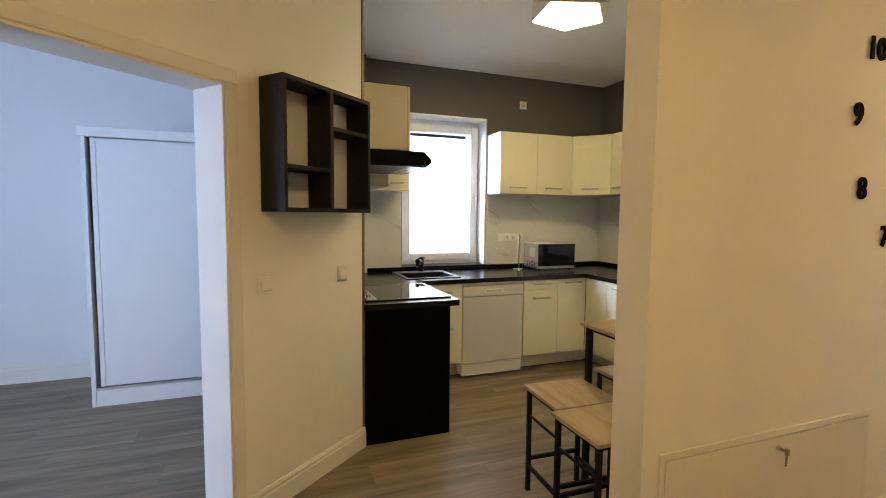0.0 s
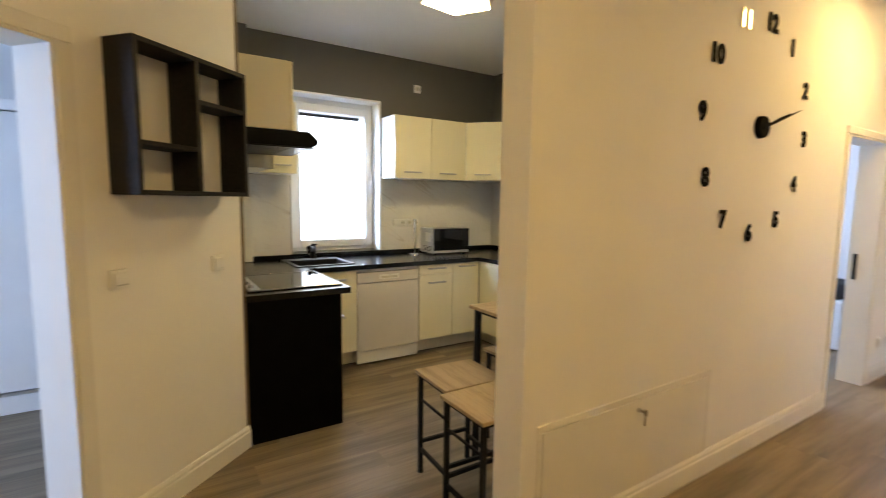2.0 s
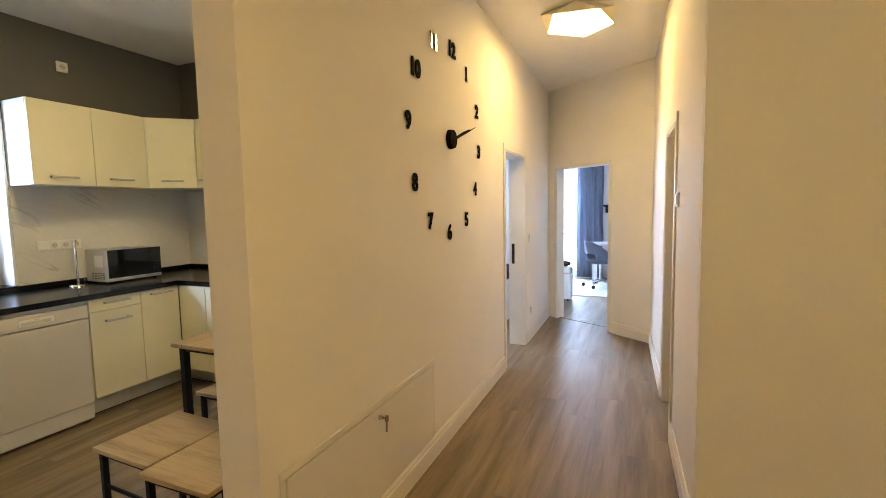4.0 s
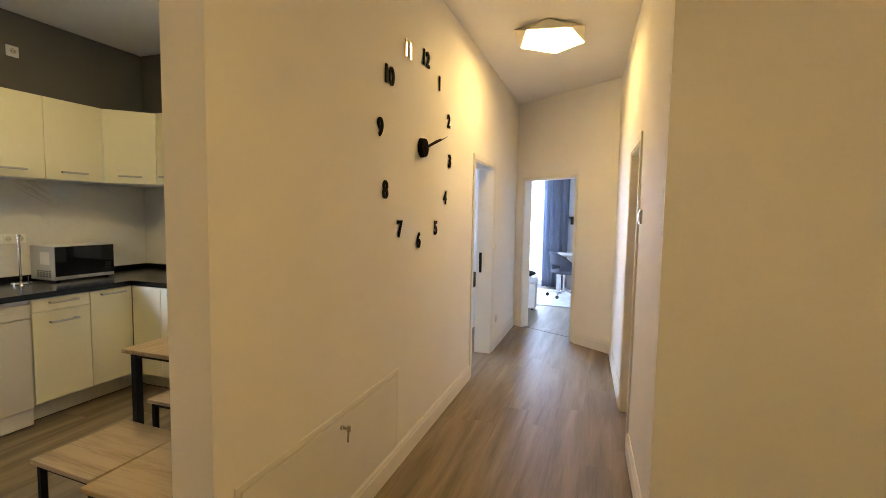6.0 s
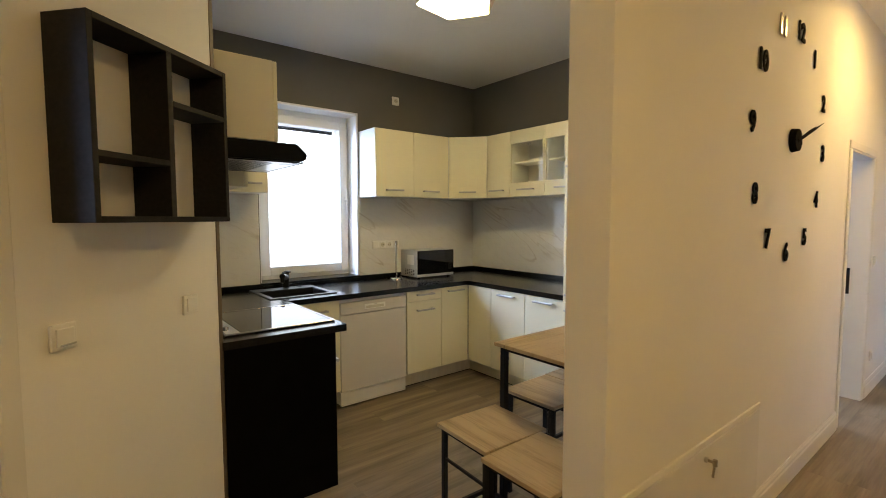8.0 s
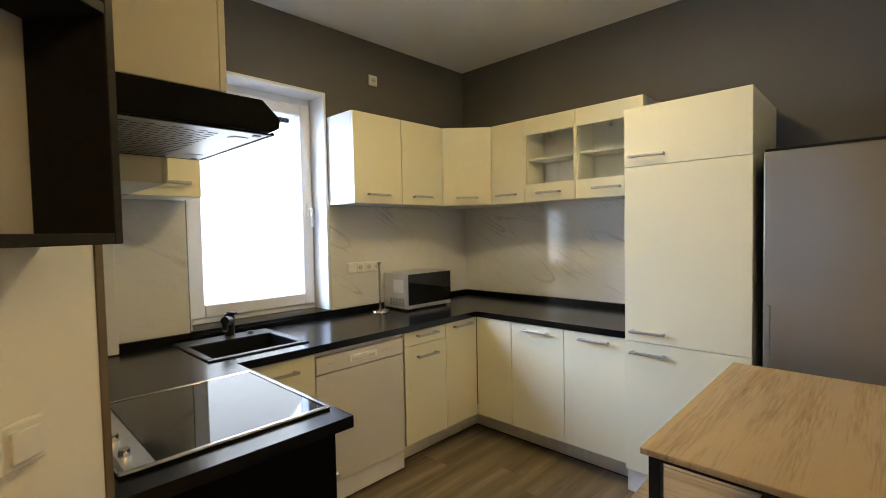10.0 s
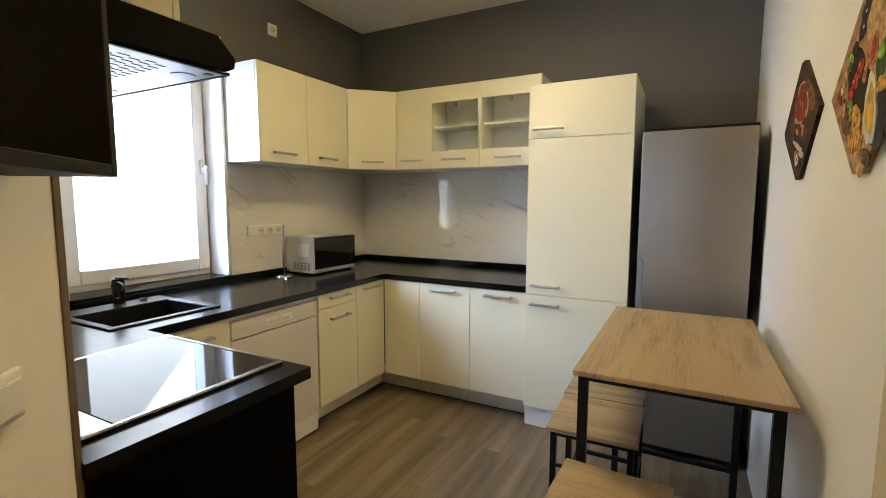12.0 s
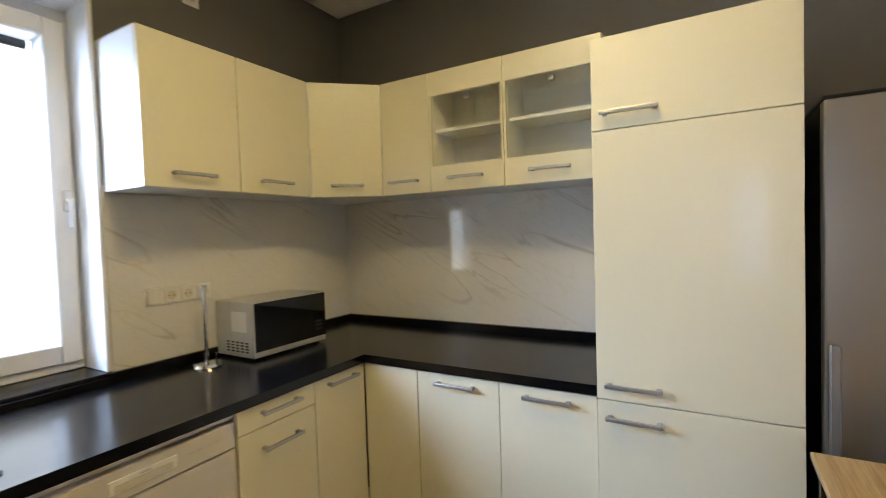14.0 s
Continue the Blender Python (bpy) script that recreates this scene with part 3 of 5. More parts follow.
upper_side(3.59, 3.8955, 3.745, False, "narrow cream wall cabinet beside the corner")
upper_side(3.185, 3.59, 3.383, True, "cream wall cabinet with an empty glazed front")
upper_side(2.74, 3.185, 2.966, True, "cream wall cabinet with an empty glazed front beside the tall unit")

# left wall: hood cabinet and the two small corner cabinets
_u = thing("hood_cabinet", pose(0.81, 3.27, 1.864), "cream cabinet above the extractor hood", "cabinet", "wall cabinets")
part("body", box((0.662, 2.972, 1.864), (0.952, 3.568, 2.262), 0.002), CREAM, _u)
_d = front_x(_u, 2.972, 3.568, 1.864, 2.262, 0.972, sign=-1)
handle(_d, (0.972, 3.27, 1.90), (0, 1), 0.185, (1, 0))
_u = thing("wall_cabinet", pose(0.82, 3.8, UB), "cream wall cabinet behind the extractor hood", "cabinet", "wall cabinets")
part("body", box((0.662, 3.571, UB), (0.966, 4.384, UT), 0.002), CREAM, _u)
_d = front_x(_u, 3.571, 4.165, UB, UT, 0.986, sign=-1)
handle(_d, (0.986, 3.86, 1.74), (0, 1), 0.185, (1, 0))
_u = thing("wall_cabinet", pose(1.15, 4.32, UB), "small cream wall cabinet beside the window", "cabinet", "wall cabinets")
part("body", box((0.9905, 4.201, UB), (1.305, 4.462, UT), 0.002), CARCASS, _u)
_d = front_y(_u, 0.9905, 1.305, UB, UT, 4.182)
handle(_d, (1.16, 4.182, 1.74), (1, 0))

# ---- base units
BT, PB = 0.858, 0.15
FY, FX = 3.795, 2.985


def base_window(x0, x1, fronts, label, top=BT - 0.001):
    u = thing("base_cabinet", pose((x0 + x1) / 2, 4.1, 0), label, "cabinet", "base cabinets")
    part("body", box((x0, FY + FT + 0.001, PB), (x1 - 0.0005, 4.44, top), 0.001), CARCASS, u)
    for kind, z0, z1, hz, hw in fronts:
        d = front_y(u, x0, x1, z0, z1, FY, kind)
        handle(d, ((x0 + x1) / 2, FY, hz), (1, 0), hw)
    return u


base_window(1.30, 1.688, [("door", PB, BT, 0.79, 0.185)], "cream base cabinet under the sink", 0.70)
base_window(2.30, 2.667, [("drawer_front", 0.768, BT, 0.825, 0.185), ("door", PB, 0.768, 0.692, 0.185)], "cream base cabinet with a drawer beside the dishwasher")
base_window(2.667, 2.984, [("door", PB, BT, 0.826, 0.185)], "narrow cream base cabinet in the corner")


def base_side(y0, y1, hy, label):
    u = thing("base_cabinet", pose(3.3, (y0 + y1) / 2, 0), label, "cabinet", "base cabinets")
    part("body", box((FX + FT + 0.001, y0 + 0.0005, PB), (3.63, y1 - 0.0005, BT - 0.001), 0.001), CARCASS, u)
    d = front_x(u, y0, y1, PB, BT, FX)
    handle(d, (FX, hy, 0.818), (0, 1), 0.19, (-1, 0))
    return u


_u = base_side(3.10, 3.492, 3.296, "cream base cabinet with a wide corner panel")
front_x(_u, 3.492, 3.792, PB, BT, FX, "corner_panel")
part("corner_body", box((FX + FT + 0.001, 3.4925, PB), (3.63, 3.7915, BT - 0.001), 0.001), CARCASS, _u)
base_side(2.716, 3.10, 2.90, "cream base cabinet beside the tall unit")

_p = thing("plinth", pose(2.3, 3.9, 0), "pale brushed plinth under the base cabinets", "plinth", kind="structure")
part("plinth_board", box((1.32, 3.92, 0.0), (3.12, 3.935, PB - 0.002), 0.001), PLINTH, _p)
part("plinth_board", box((3.12, 2.716, 0.0), (3.135, 3.935, PB - 0.002), 0.001), PLINTH, _p)
part("sealing_strip", box((1.32, 3.917, 0.0), (3.117, 3.92, 0.006), 0.001), DARK, _p)
part("sealing_strip", box((3.117, 2.716, 0.0), (3.12, 3.917, 0.006), 0.001), DARK, _p)

# ---- dishwasher
_u = thing("dishwasher", pose(1.99, 4.1, 0), "white dishwasher under the black worktop", "dishwasher")
part("body", box((1.692, 3.83, 0.03), (2.296, 4.40, 0.845), 0.003), WHITE, _u)
part("door", box((1.694, 3.80, 0.135), (2.293, 3.829, 0.735), 0.004), ENAMEL, _u)
_cp = part("control_panel", box((1.694, 3.796, 0.739), (2.293, 3.829, 0.832), 0.005), ENAMEL, _u)
part("grip", box((1.90, 3.7935, 0.765), (2.09, 3.797, 0.805), 0.0012), PLASTIC, _cp, "recessed white grip")
# the hollow's shade is a plate in a darker colour, nothing is sunk
part("grip_shade", box((1.915, 3.792, 0.77), (2.075, 3.7936, 0.79), 0.0005), PLINTH, _cp, "thin darker plate for the shade of a finger hollow")
part("display", box((1.982, 3.7915, 0.794), (2.012, 3.7933, 0.799), 0.0005), STEEL, _cp)
for _i in range(4):
    part("button", box((2.13 + _i * 0.03, 3.7945, 0.785), (2.148 + _i * 0.03, 3.7965, 0.792), 0.0005), PLINTH, _cp)
part("brand_plate", box((1.75, 3.7945, 0.782), (1.80, 3.7962, 0.79), 0.0005), STEEL, _cp)
part("top_strip", box((1.694, 3.806, 0.842), (2.293, 3.829, 0.858), 0.002), WHITE, _u)
part("kick_plate", box((1.694, 3.812, 0.02), (2.293, 3.829, 0.131), 0.003), WHITE, _u)

# ---- tall unit
_u = thing("tall_cabinet", pose(3.27, 2.42, 0), "tall cream larder cabinet beside the fridge", "cabinet")
part("body", box((2.99, 2.122, 0.13), (3.58, 2.714, 2.113), 0.002), CREAM, _u)
for _z0, _z1, _hz in ((0.13, 0.855, 0.797), (0.855, 1.798, 0.912), (1.798, 2.115, 1.852)):
    _d = front_x(_u, 2.12, 2.715, _z0, _z1, 2.970)
    handle(_d, (2.970, 2.59, _hz), (0, 1), 0.185, (-1, 0))
part("plinth_board", box((2.995, 2.125, 0.0), (3.012, 2.713, 0.127), 0.001), WHITE, _u, "white plinth board")

# ---- fridge
_u = thing("fridge_freezer", pose(3.3, 1.815, 0), "tall grey steel fridge freezer with black sides", "fridge")
part("body", box((3.03, 1.555, 0.02), (3.60, 2.078, 1.800), 0.006), DARK, _u, "black cabinet sides")
part("top_trim", box((2.985, 1.552, 1.801), (3.60, 2.08, 1.815), 0.004), DARK, _u)
for _z0, _z1, _h0, _h1 in ((0.72, 1.800, 0.78, 1.115), (0.06, 0.712, 0.36, 0.66)):
    _d = part("door", box((2.965, 1.553, _z0), (3.022, 2.08, _z1), 0.006, seg=2), FRIDGE, _u, "brushed grey steel door")
    _hb = box((2.93, 2.048, _h0), (2.945, 2.074, _h1), 0.004)
    box((2.945, 2.052, _h0 + 0.02), (2.966, 2.070, _h0 + 0.05), 0.002, _hb)
    box((2.945, 2.052, _h1 - 0.05), (2.966, 2.070, _h1 - 0.02), 0.002, _hb)
    part("handle", _hb, FRIDGEGRIP, _d, "grey steel upright handle")


# ---- worktop
_u = thing("worktop", pose(2.0, 4.1, 0.862), "black stone-look worktop running round three sides", "worktop")
WB, WT = 0.862, 0.900
SX0, SX1, SY0, SY1 = 1.232, 1.682, 3.918, 4.272       # cut-out for the sink
part("slab", box((0.662, 2.887, WB), (1.290, 3.7828, WT)), WORKTOP, _u)
_bm = bmesh.new()
box((0.662, 3.783, WB), (SX0, 4.474, WT), 0, _bm)
box((SX1, 3.783, WB), (3.648, 4.474, WT), 0, _bm)
box((SX0, 3.783, WB), (SX1, SY0, WT), 0, _bm)
box((SX0, SY1, WB), (SX1, 4.474, WT), 0, _bm)
bmesh.ops.remove_doubles(_bm, verts=_bm.verts, dist=0.0001)
part("slab", _bm, WORKTOP, _u)
part("slab", box((2.975, 2.716, WB), (3.648, 3.7828, WT)), WORKTOP, _u)
part("upstand", box((0.968, 4.446, WT), (1.3205, 4.463, 0.941), 0.003), WORKTOP, _u)
part("upstand", box((2.2105, 4.446, WT), (3.63, 4.463, 0.941), 0.003), WORKTOP, _u)
part("upstand", box((1.322, 4.44, WT), (2.209, 4.454, 0.930), 0.003), WORKTOP, _u)
part("upstand", box((3.631, 2.716, WT), (3.648, 4.463, 0.941), 0.003), WORKTOP, _u)

# ---- end panel and oven unit under the hob
_u = thing("oven_housing", pose(0.96, 3.2, 0), "black panelled housing under the hob", "cabinet")
part("end_panel", box((0.668, 2.898, 0.0), (1.230, 2.916, 0.861), 0.002), BLACKBOARD, _u, "matt black end panel")
part("body", box((0.668, 2.918, 0.10), (1.208, 3.56, 0.861), 0.001), DARK, _u)
part("filler", box((0.668, 3.562, 0.0), (1.228, 3.79, 0.861), 0.002), CREAM, _u)
part("plinth_board", box((1.15, 2.918, 0.0), (1.165, 3.56, 0.098), 0.001), PLINTH, _u)
_o = part("oven_door", box((1.209, 2.925, 0.14), (1.229, 3.553, 0.725), 0.004), GLOSSBLACK, _u, "black glass oven door")
_hb = cyl((1.268, 2.95, 0.686), (1.268, 3.53, 0.686), 0.010)
cyl((1.229, 3.0, 0.686), (1.268, 3.0, 0.686), 0.006, _hb)
cyl((1.229, 3.48, 0.686), (1.268, 3.48, 0.686), 0.006, _hb)
part("handle", _hb, STEEL, _o, "round steel oven handle")
_o = part("oven_panel", box((1.209, 2.925, 0.73), (1.229, 3.553, 0.855), 0.004), STEEL, _u, "steel oven control panel")
for _i in range(4):
    part("knob", cyl((1.229, 3.02 + _i * 0.145, 0.79), (1.249, 3.02 + _i * 0.145, 0.79), 0.018, r2=0.015), STEEL, _o)

# ---- hob
_u = thing("ceramic_hob", pose(0.98, 3.29, 0.9), "black glass hob in a steel frame", "hob")
_x0, _x1, _y0, _y1, _f = 0.688, 1.270, 2.985, 3.600, 0.018
_bm = bmesh.new()
for _lo, _hi in (((_x0, _y0, 0.9005), (_x1, _y0 + _f, 0.912)), ((_x0, _y1 - _f, 0.9005), (_x1, _y1, 0.912)), ((_x0, _y0 + _f, 0.9005), (_x0 + _f, _y1 - _f, 0.912)), ((_x1 - _f, _y0 + _f, 0.9005), (_x1, _y1 - _f, 0.912))):
    box(_lo, _hi, 0.004, _bm)
part("frame", _bm, RIM, _u, "bright steel rim")
part("glass", box((_x0 + 0.085, _y0 + _f, 0.9008), (_x1 - _f, _y1 - _f, 0.910), 0.001), CERAMIC, _u, "glossy black ceramic glass")
_cp = part("control_strip", box((_x0 + _f, _y0 + _f, 0.9008), (_x0 + 0.083, _y1 - _f, 0.9095), 0.001), STEEL, _u, "brushed steel control strip")
for _i in range(4):
    part("knob", cyl((0.724, 3.10 + _i * 0.13, 0.9095), (0.724, 3.10 + _i * 0.13, 0.928), 0.015, seg=20, r2=0.013), CHROME, _cp)

# ---- hood
_u = thing("extractor_hood", pose(0.88, 3.26, 1.765), "black slim extractor hood with a perforated steel underside", "hood")
_prof = [(0.664, 1.768), (1.088, 1.772), (1.112, 1.785), (1.116, 1.812), (1.064, 1.860), (0.664, 1.860)]
_bm = bmesh.new()
_ea = [_bm.verts.new((x, 2.960, z)) for x, z in _prof]
_eb = [_bm.verts.new((x, 3.558, z)) for x, z in _prof]
for i in range(6):
    _bm.faces.new((_ea[i], _ea[(i + 1) % 6], _eb[(i + 1) % 6], _eb[i]))
_bm.faces.new(_ea)
_bm.faces.new(list(reversed(_eb)))
bmesh.ops.bevel(_bm, geom=_bm.edges[:], offset=0.002, segments=1, affect="EDGES")
part("casing", _bm, HOODBLACK, _u, "black painted casing")
_g = part("filter", box((0.69, 2.975, 1.7635), (1.085, 3.545, 1.767), 0.003), FILTER, _u, "steel grease filter with slots")
for _lo, _hi in (((0.666, 2.962, 1.7625), (0.688, 3.556, 1.7675)), ((1.0865, 2.962, 1.7625), (1.097, 3.556, 1.7705)), ((0.688, 2.962, 1.7625), (1.0865, 2.973, 1.7675)), ((0.688, 3.547, 1.7625), (1.0865, 3.556, 1.7675))):
    part("lip", box(_lo, _hi, 0.001), HOODBLACK, _u)
_bm = bmesh.new()
for _r in range(8):
    for _k in range(17):
        _x, _y = 0.735 + _r * 0.031, 3.02 + _k * 0.030 + (_r % 2) * 0.015
        box((_x - 0.0125, _y - 0.0028, 1.7627), (_x + 0.0125, _y + 0.0028, 1.7640), 0, _bm)
tagged(part("perforation", _bm, DARK, _g), kind="stuff")
for _y in (3.07, 3.45):
    part("lamp_lens", cyl((1.035, _y, 1.7620), (1.035, _y, 1.7645), 0.03, seg=28), FILTER, _g, "round frosted lamp lens")
for _y in (2.99, 3.52):
    part("latch", box((1.05, _y, 1.7615), (1.07, _y + 0.02, 1.7640), 0.001), DARK, _g)

# ---- sink
_u = thing("kitchen_sink", pose(1.457, 4.1, 0.9), "black composite sink set into the worktop", "sink")
_bm = bmesh.new()
_z0, _z1 = 0.9005, 0.908
for _lo, _hi in (((1.205, 3.888, _z0), (1.715, 3.925, _z1)), ((1.205, 4.265, _z0), (1.715, 4.405, _z1)), ((1.205, 3.925, _z0), (1.240, 4.265, _z1)), ((1.675, 3.925, _z0), (1.715, 4.265, _z1))):
    box(_lo, _hi, 0.003, _bm)
part("rim", _bm, SINK, _u)
_bm = bmesh.new()
_t = 0.006
for _lo, _hi in (((1.240, 3.925, 0.72), (1.675, 4.265, 0.728)), ((1.240 - _t, 3.925, 0.72), (1.240, 4.265, 0.902)), ((1.675, 3.925, 0.72), (1.675 + _t, 4.265, 0.902)), ((1.240, 3.925 - _t, 0.72), (1.675, 3.925, 0.902)), ((1.240, 4.265, 0.72), (1.675, 4.265 + _t, 0.902))):
    box(_lo, _hi, 0, _bm)
part("basin", _bm, SINK, _u)
part("drain", cyl((1.33, 4.15, 0.728), (1.33, 4.15, 0.735), 0.045, seg=28), CHROME, _u, "chrome drain")
part("overflow_knob", cyl((1.59, 4.335, 0.908), (1.59, 4.335, 0.922), 0.017, seg=24), CHROME, _u, "chrome pop-up knob")

# ---- mixer tap
_u = thing("mixer_tap", pose(1.475, 4.335, 0.908), "short black and chrome mixer tap on the sink", "tap")
_tx, _ty = 1.475, 4.335
part("base_ring", cyl((_tx, _ty, 0.9085), (_tx, _ty, 0.918), 0.027, seg=28), CHROME, _u)
_sx, _sy = -0.5, -0.866          # the way the spout points
part("body", cyl((_tx, _ty, 0.918), (_tx, _ty, 0.995), 0.025, seg=32, r2=0.027), DARK, _u, smooth=False)
_bm = cyl((_tx + 0.005 * _sx, _ty + 0.005 * _sy, 1.000), (_tx + 0.145 * _sx, _ty + 0.145 * _sy, 1.024), 0.027, seg=28, r2=0.021)
cyl((_tx + 0.132 * _sx, _ty + 0.132 * _sy, 1.022), (_tx + 0.138 * _sx, _ty + 0.138 * _sy, 0.972), 0.017, _bm, 24, r2=0.0145)
_sp = part("spout", _bm, DARK, _u, "thick black spout")
part("aerator", cyl((_tx + 0.138 * _sx, _ty + 0.138 * _sy, 0.973), (_tx + 0.1385 * _sx, _ty + 0.1385 * _sy, 0.966), 0.013, seg=24), CHROME, _sp)
part("collar", cyl((_tx, _ty, 0.995), (_tx, _ty, 1.001), 0.0282, seg=32), CHROME, _u, "chrome ring")
part("cap", cyl((_tx, _ty, 1.001), (_tx, _ty, 1.040), 0.030, seg=32, r2=0.025), DARK, _u)
_bm = box((-0.012, -0.010, 1.038), (0.012, 0.052, 1.050), 0.005, m=Matrix.Translation((_tx, _ty, 0)) @ Matrix.Rotation(radians(-158), 4, "Z"), seg=2)
part("lever", _bm, DARK, _u, "flat black lever")

# ---- microwave
_u = thing("microwave", pose(2.891, 4.302, 0.9, 0, 0, -1), "silver microwave oven with a black door", "microwave")
_w, _d2, _h = 0.224, 0.138, 0.271
part("casing", box((-_w, -_d2 + 0.02, 0.012), (_w, _d2, _h), 0.004), SILVER, _u, "silver metal casing", local=True)
part("front_frame", box((-_w, -_d2, 0.012), (_w, -_d2 + 0.019, _h), 0.004), SILVER, _u, local=True)
part("door_glass", box((-_w + 0.009, -_d2 - 0.004, 0.040), (_w - 0.0985, -_d2 + 0.001, _h - 0.005), 0.002), GLOSSBLACK, _u, "black glass door", local=True)
_cp = part("control_panel", box((_w - 0.098, -_d2 - 0.004, 0.040), (_w - 0.002, -_d2 + 0.001, _h - 0.005), 0.002), GLOSSBLACK, _u, "black control panel", local=True)
for _z in (0.075, 0.095, 0.115):
    part("button", box((_w - 0.075, -_d2 - 0.0055, _z), (_w - 0.028, -_d2 - 0.0038, _z + 0.012), 0.0005), DARK, _cp, local=True)
_bm = bmesh.new()
for _i in range(5):
    for _j in range(4):
        box((-_w - 0.0006, -0.10 + _i * 0.035, 0.035 + _j * 0.014), (-_w + 0.002, -0.078 + _i * 0.035, 0.042 + _j * 0.014), 0, _bm)
part("vent", _bm, DARK, _u, "black side vent slots", local=True)
part("rating_label", box((-_w - 0.0008, -0.09, 0.13), (-_w + 0.001, 0.02, 0.225), 0.0003), PLASTIC, _u, "white rating label", local=True)
for _x in (-0.18, 0.18):
    for _y in (-0.11, 0.11):
        part("foot", cyl((_x, _y, 0.0005), (_x, _y, 0.013), 0.014, seg=14), DARK, _u, local=True)

# ---- paper towel holder
_u = thing("paper_towel_holder", pose(2.54, 4.33, 0.9), "empty chrome paper towel stand on the worktop", "towel holder")
part("base", cyl((2.54, 4.33, 0.9006), (2.54, 4.33, 0.913), 0.065, seg=36, r2=0.06), CHROME, _u)
part("post", cyl((2.54, 4.33, 0.913), (2.54, 4.33, 1.245), 0.0085, seg=18), CHROME, _u)
part("knob", cyl((2.54, 4.33, 1.245), (2.54, 4.33, 1.262), 0.013, seg=18), CHROME, _u)
_bm = cyl((2.595, 4.345, 0.91), (2.595, 4.345, 0.945), 0.004, seg=10)
part("stop", _bm, CHROME, _u)


def socket_plate(x0, x1, z0, z1, y, n, label):
    u = thing("wall_socket", pose((x0 + x1) / 2, y, (z0 + z1) / 2), label, "socket")
    part("plate", box((x0, y - 0.009, z0), (x1, y, z1), 0.003), PLASTIC, u)
    w = (x1 - x0) / max(n, 1)
    for i in range(n):
        cx, cz = x0 + w * (i + 0.5), (z0 + z1) / 2
        if n > 1 and i == 0:
            part("blank_cover", box((cx - w * 0.42, y - 0.013, z0 + 0.008), (cx + w * 0.42, y - 0.009, z1 - 0.008), 0.002), PLASTIC, u)
            continue
        ins = part("insert", box((cx - w * 0.40, y - 0.013, z0 + 0.008), (cx + w * 0.40, y - 0.009, z1 - 0.008), 0.002), PLASTIC, u)
        # flat disc, darker in colour for the shade inside a round well
        part("well", cyl((cx, y - 0.0135, cz), (cx, y - 0.0125, cz), 0.021, seg=28), PLINTH, ins, "flat round disc with the socket well's shade as its colour")
        for s in (-1, 1):
            part("pin_hole", cyl((cx + s * 0.0095, y - 0.0142, cz), (cx + s * 0.0095, y - 0.013, cz), 0.003, seg=10), DARK, ins)
    return u


socket_plate(2.353, 2.655, 1.186, 1.262, 4.464, 4, "white four-gang socket strip on the splashback")
socket_plate(2.597, 2.677, 2.573, 2.653, 4.475, 1, "single white socket high on the grey wall")

# ---------------------------------------------------------------- dining set
_u = thing("bar_table", pose(2.21, 1.85, 0), "oak-topped bar table with black metal frame by the wall", "table")
TX0, TX1, TY0, TY1, TZ = 1.690, 2.731, 1.556, 2.148, 0.887
part("tabletop", box((TX0, TY0, TZ - 0.018), (TX1, TY1, TZ), 0.003, seg=2), OAK_TABLE, _u, "light oak décor board")
_l = 0.030
for _x in (TX0 + 0.03, TX1 - 0.06):
    for _y in (TY0 + 0.022, TY1 - 0.042):
        _leg = part("leg", box((_x, _y, 0.006), (_x + _l, _y + _l, TZ - 0.019), 0.002), IRON, _u)
        part("foot", box((_x - 0.001, _y - 0.001, 0.0005), (_x + _l + 0.001, _y + _l + 0.001, 0.0075), 0.002), DARK, _leg)
for _y in (TY0 + 0.022, TY1 - 0.042):
    part("rail", box((TX0 + 0.056, _y + 0.003, TZ - 0.041), (TX1 - 0.06, _y + 0.023, TZ - 0.019), 0.002), IRON, _u)
for _x in (TX0 + 0.03, TX1 - 0.06):
    part("rail", box((_x + 0.003, TY0 + 0.048, TZ - 0.041), (_x + 0.023, TY1 - 0.042, TZ - 0.019), 0.002), IRON, _u)
part("stretcher", box((TX1 - 0.056, TY0 + 0.048, 0.15), (TX1 - 0.036, TY1 - 0.042, 0.17), 0.002), IRON, _u)


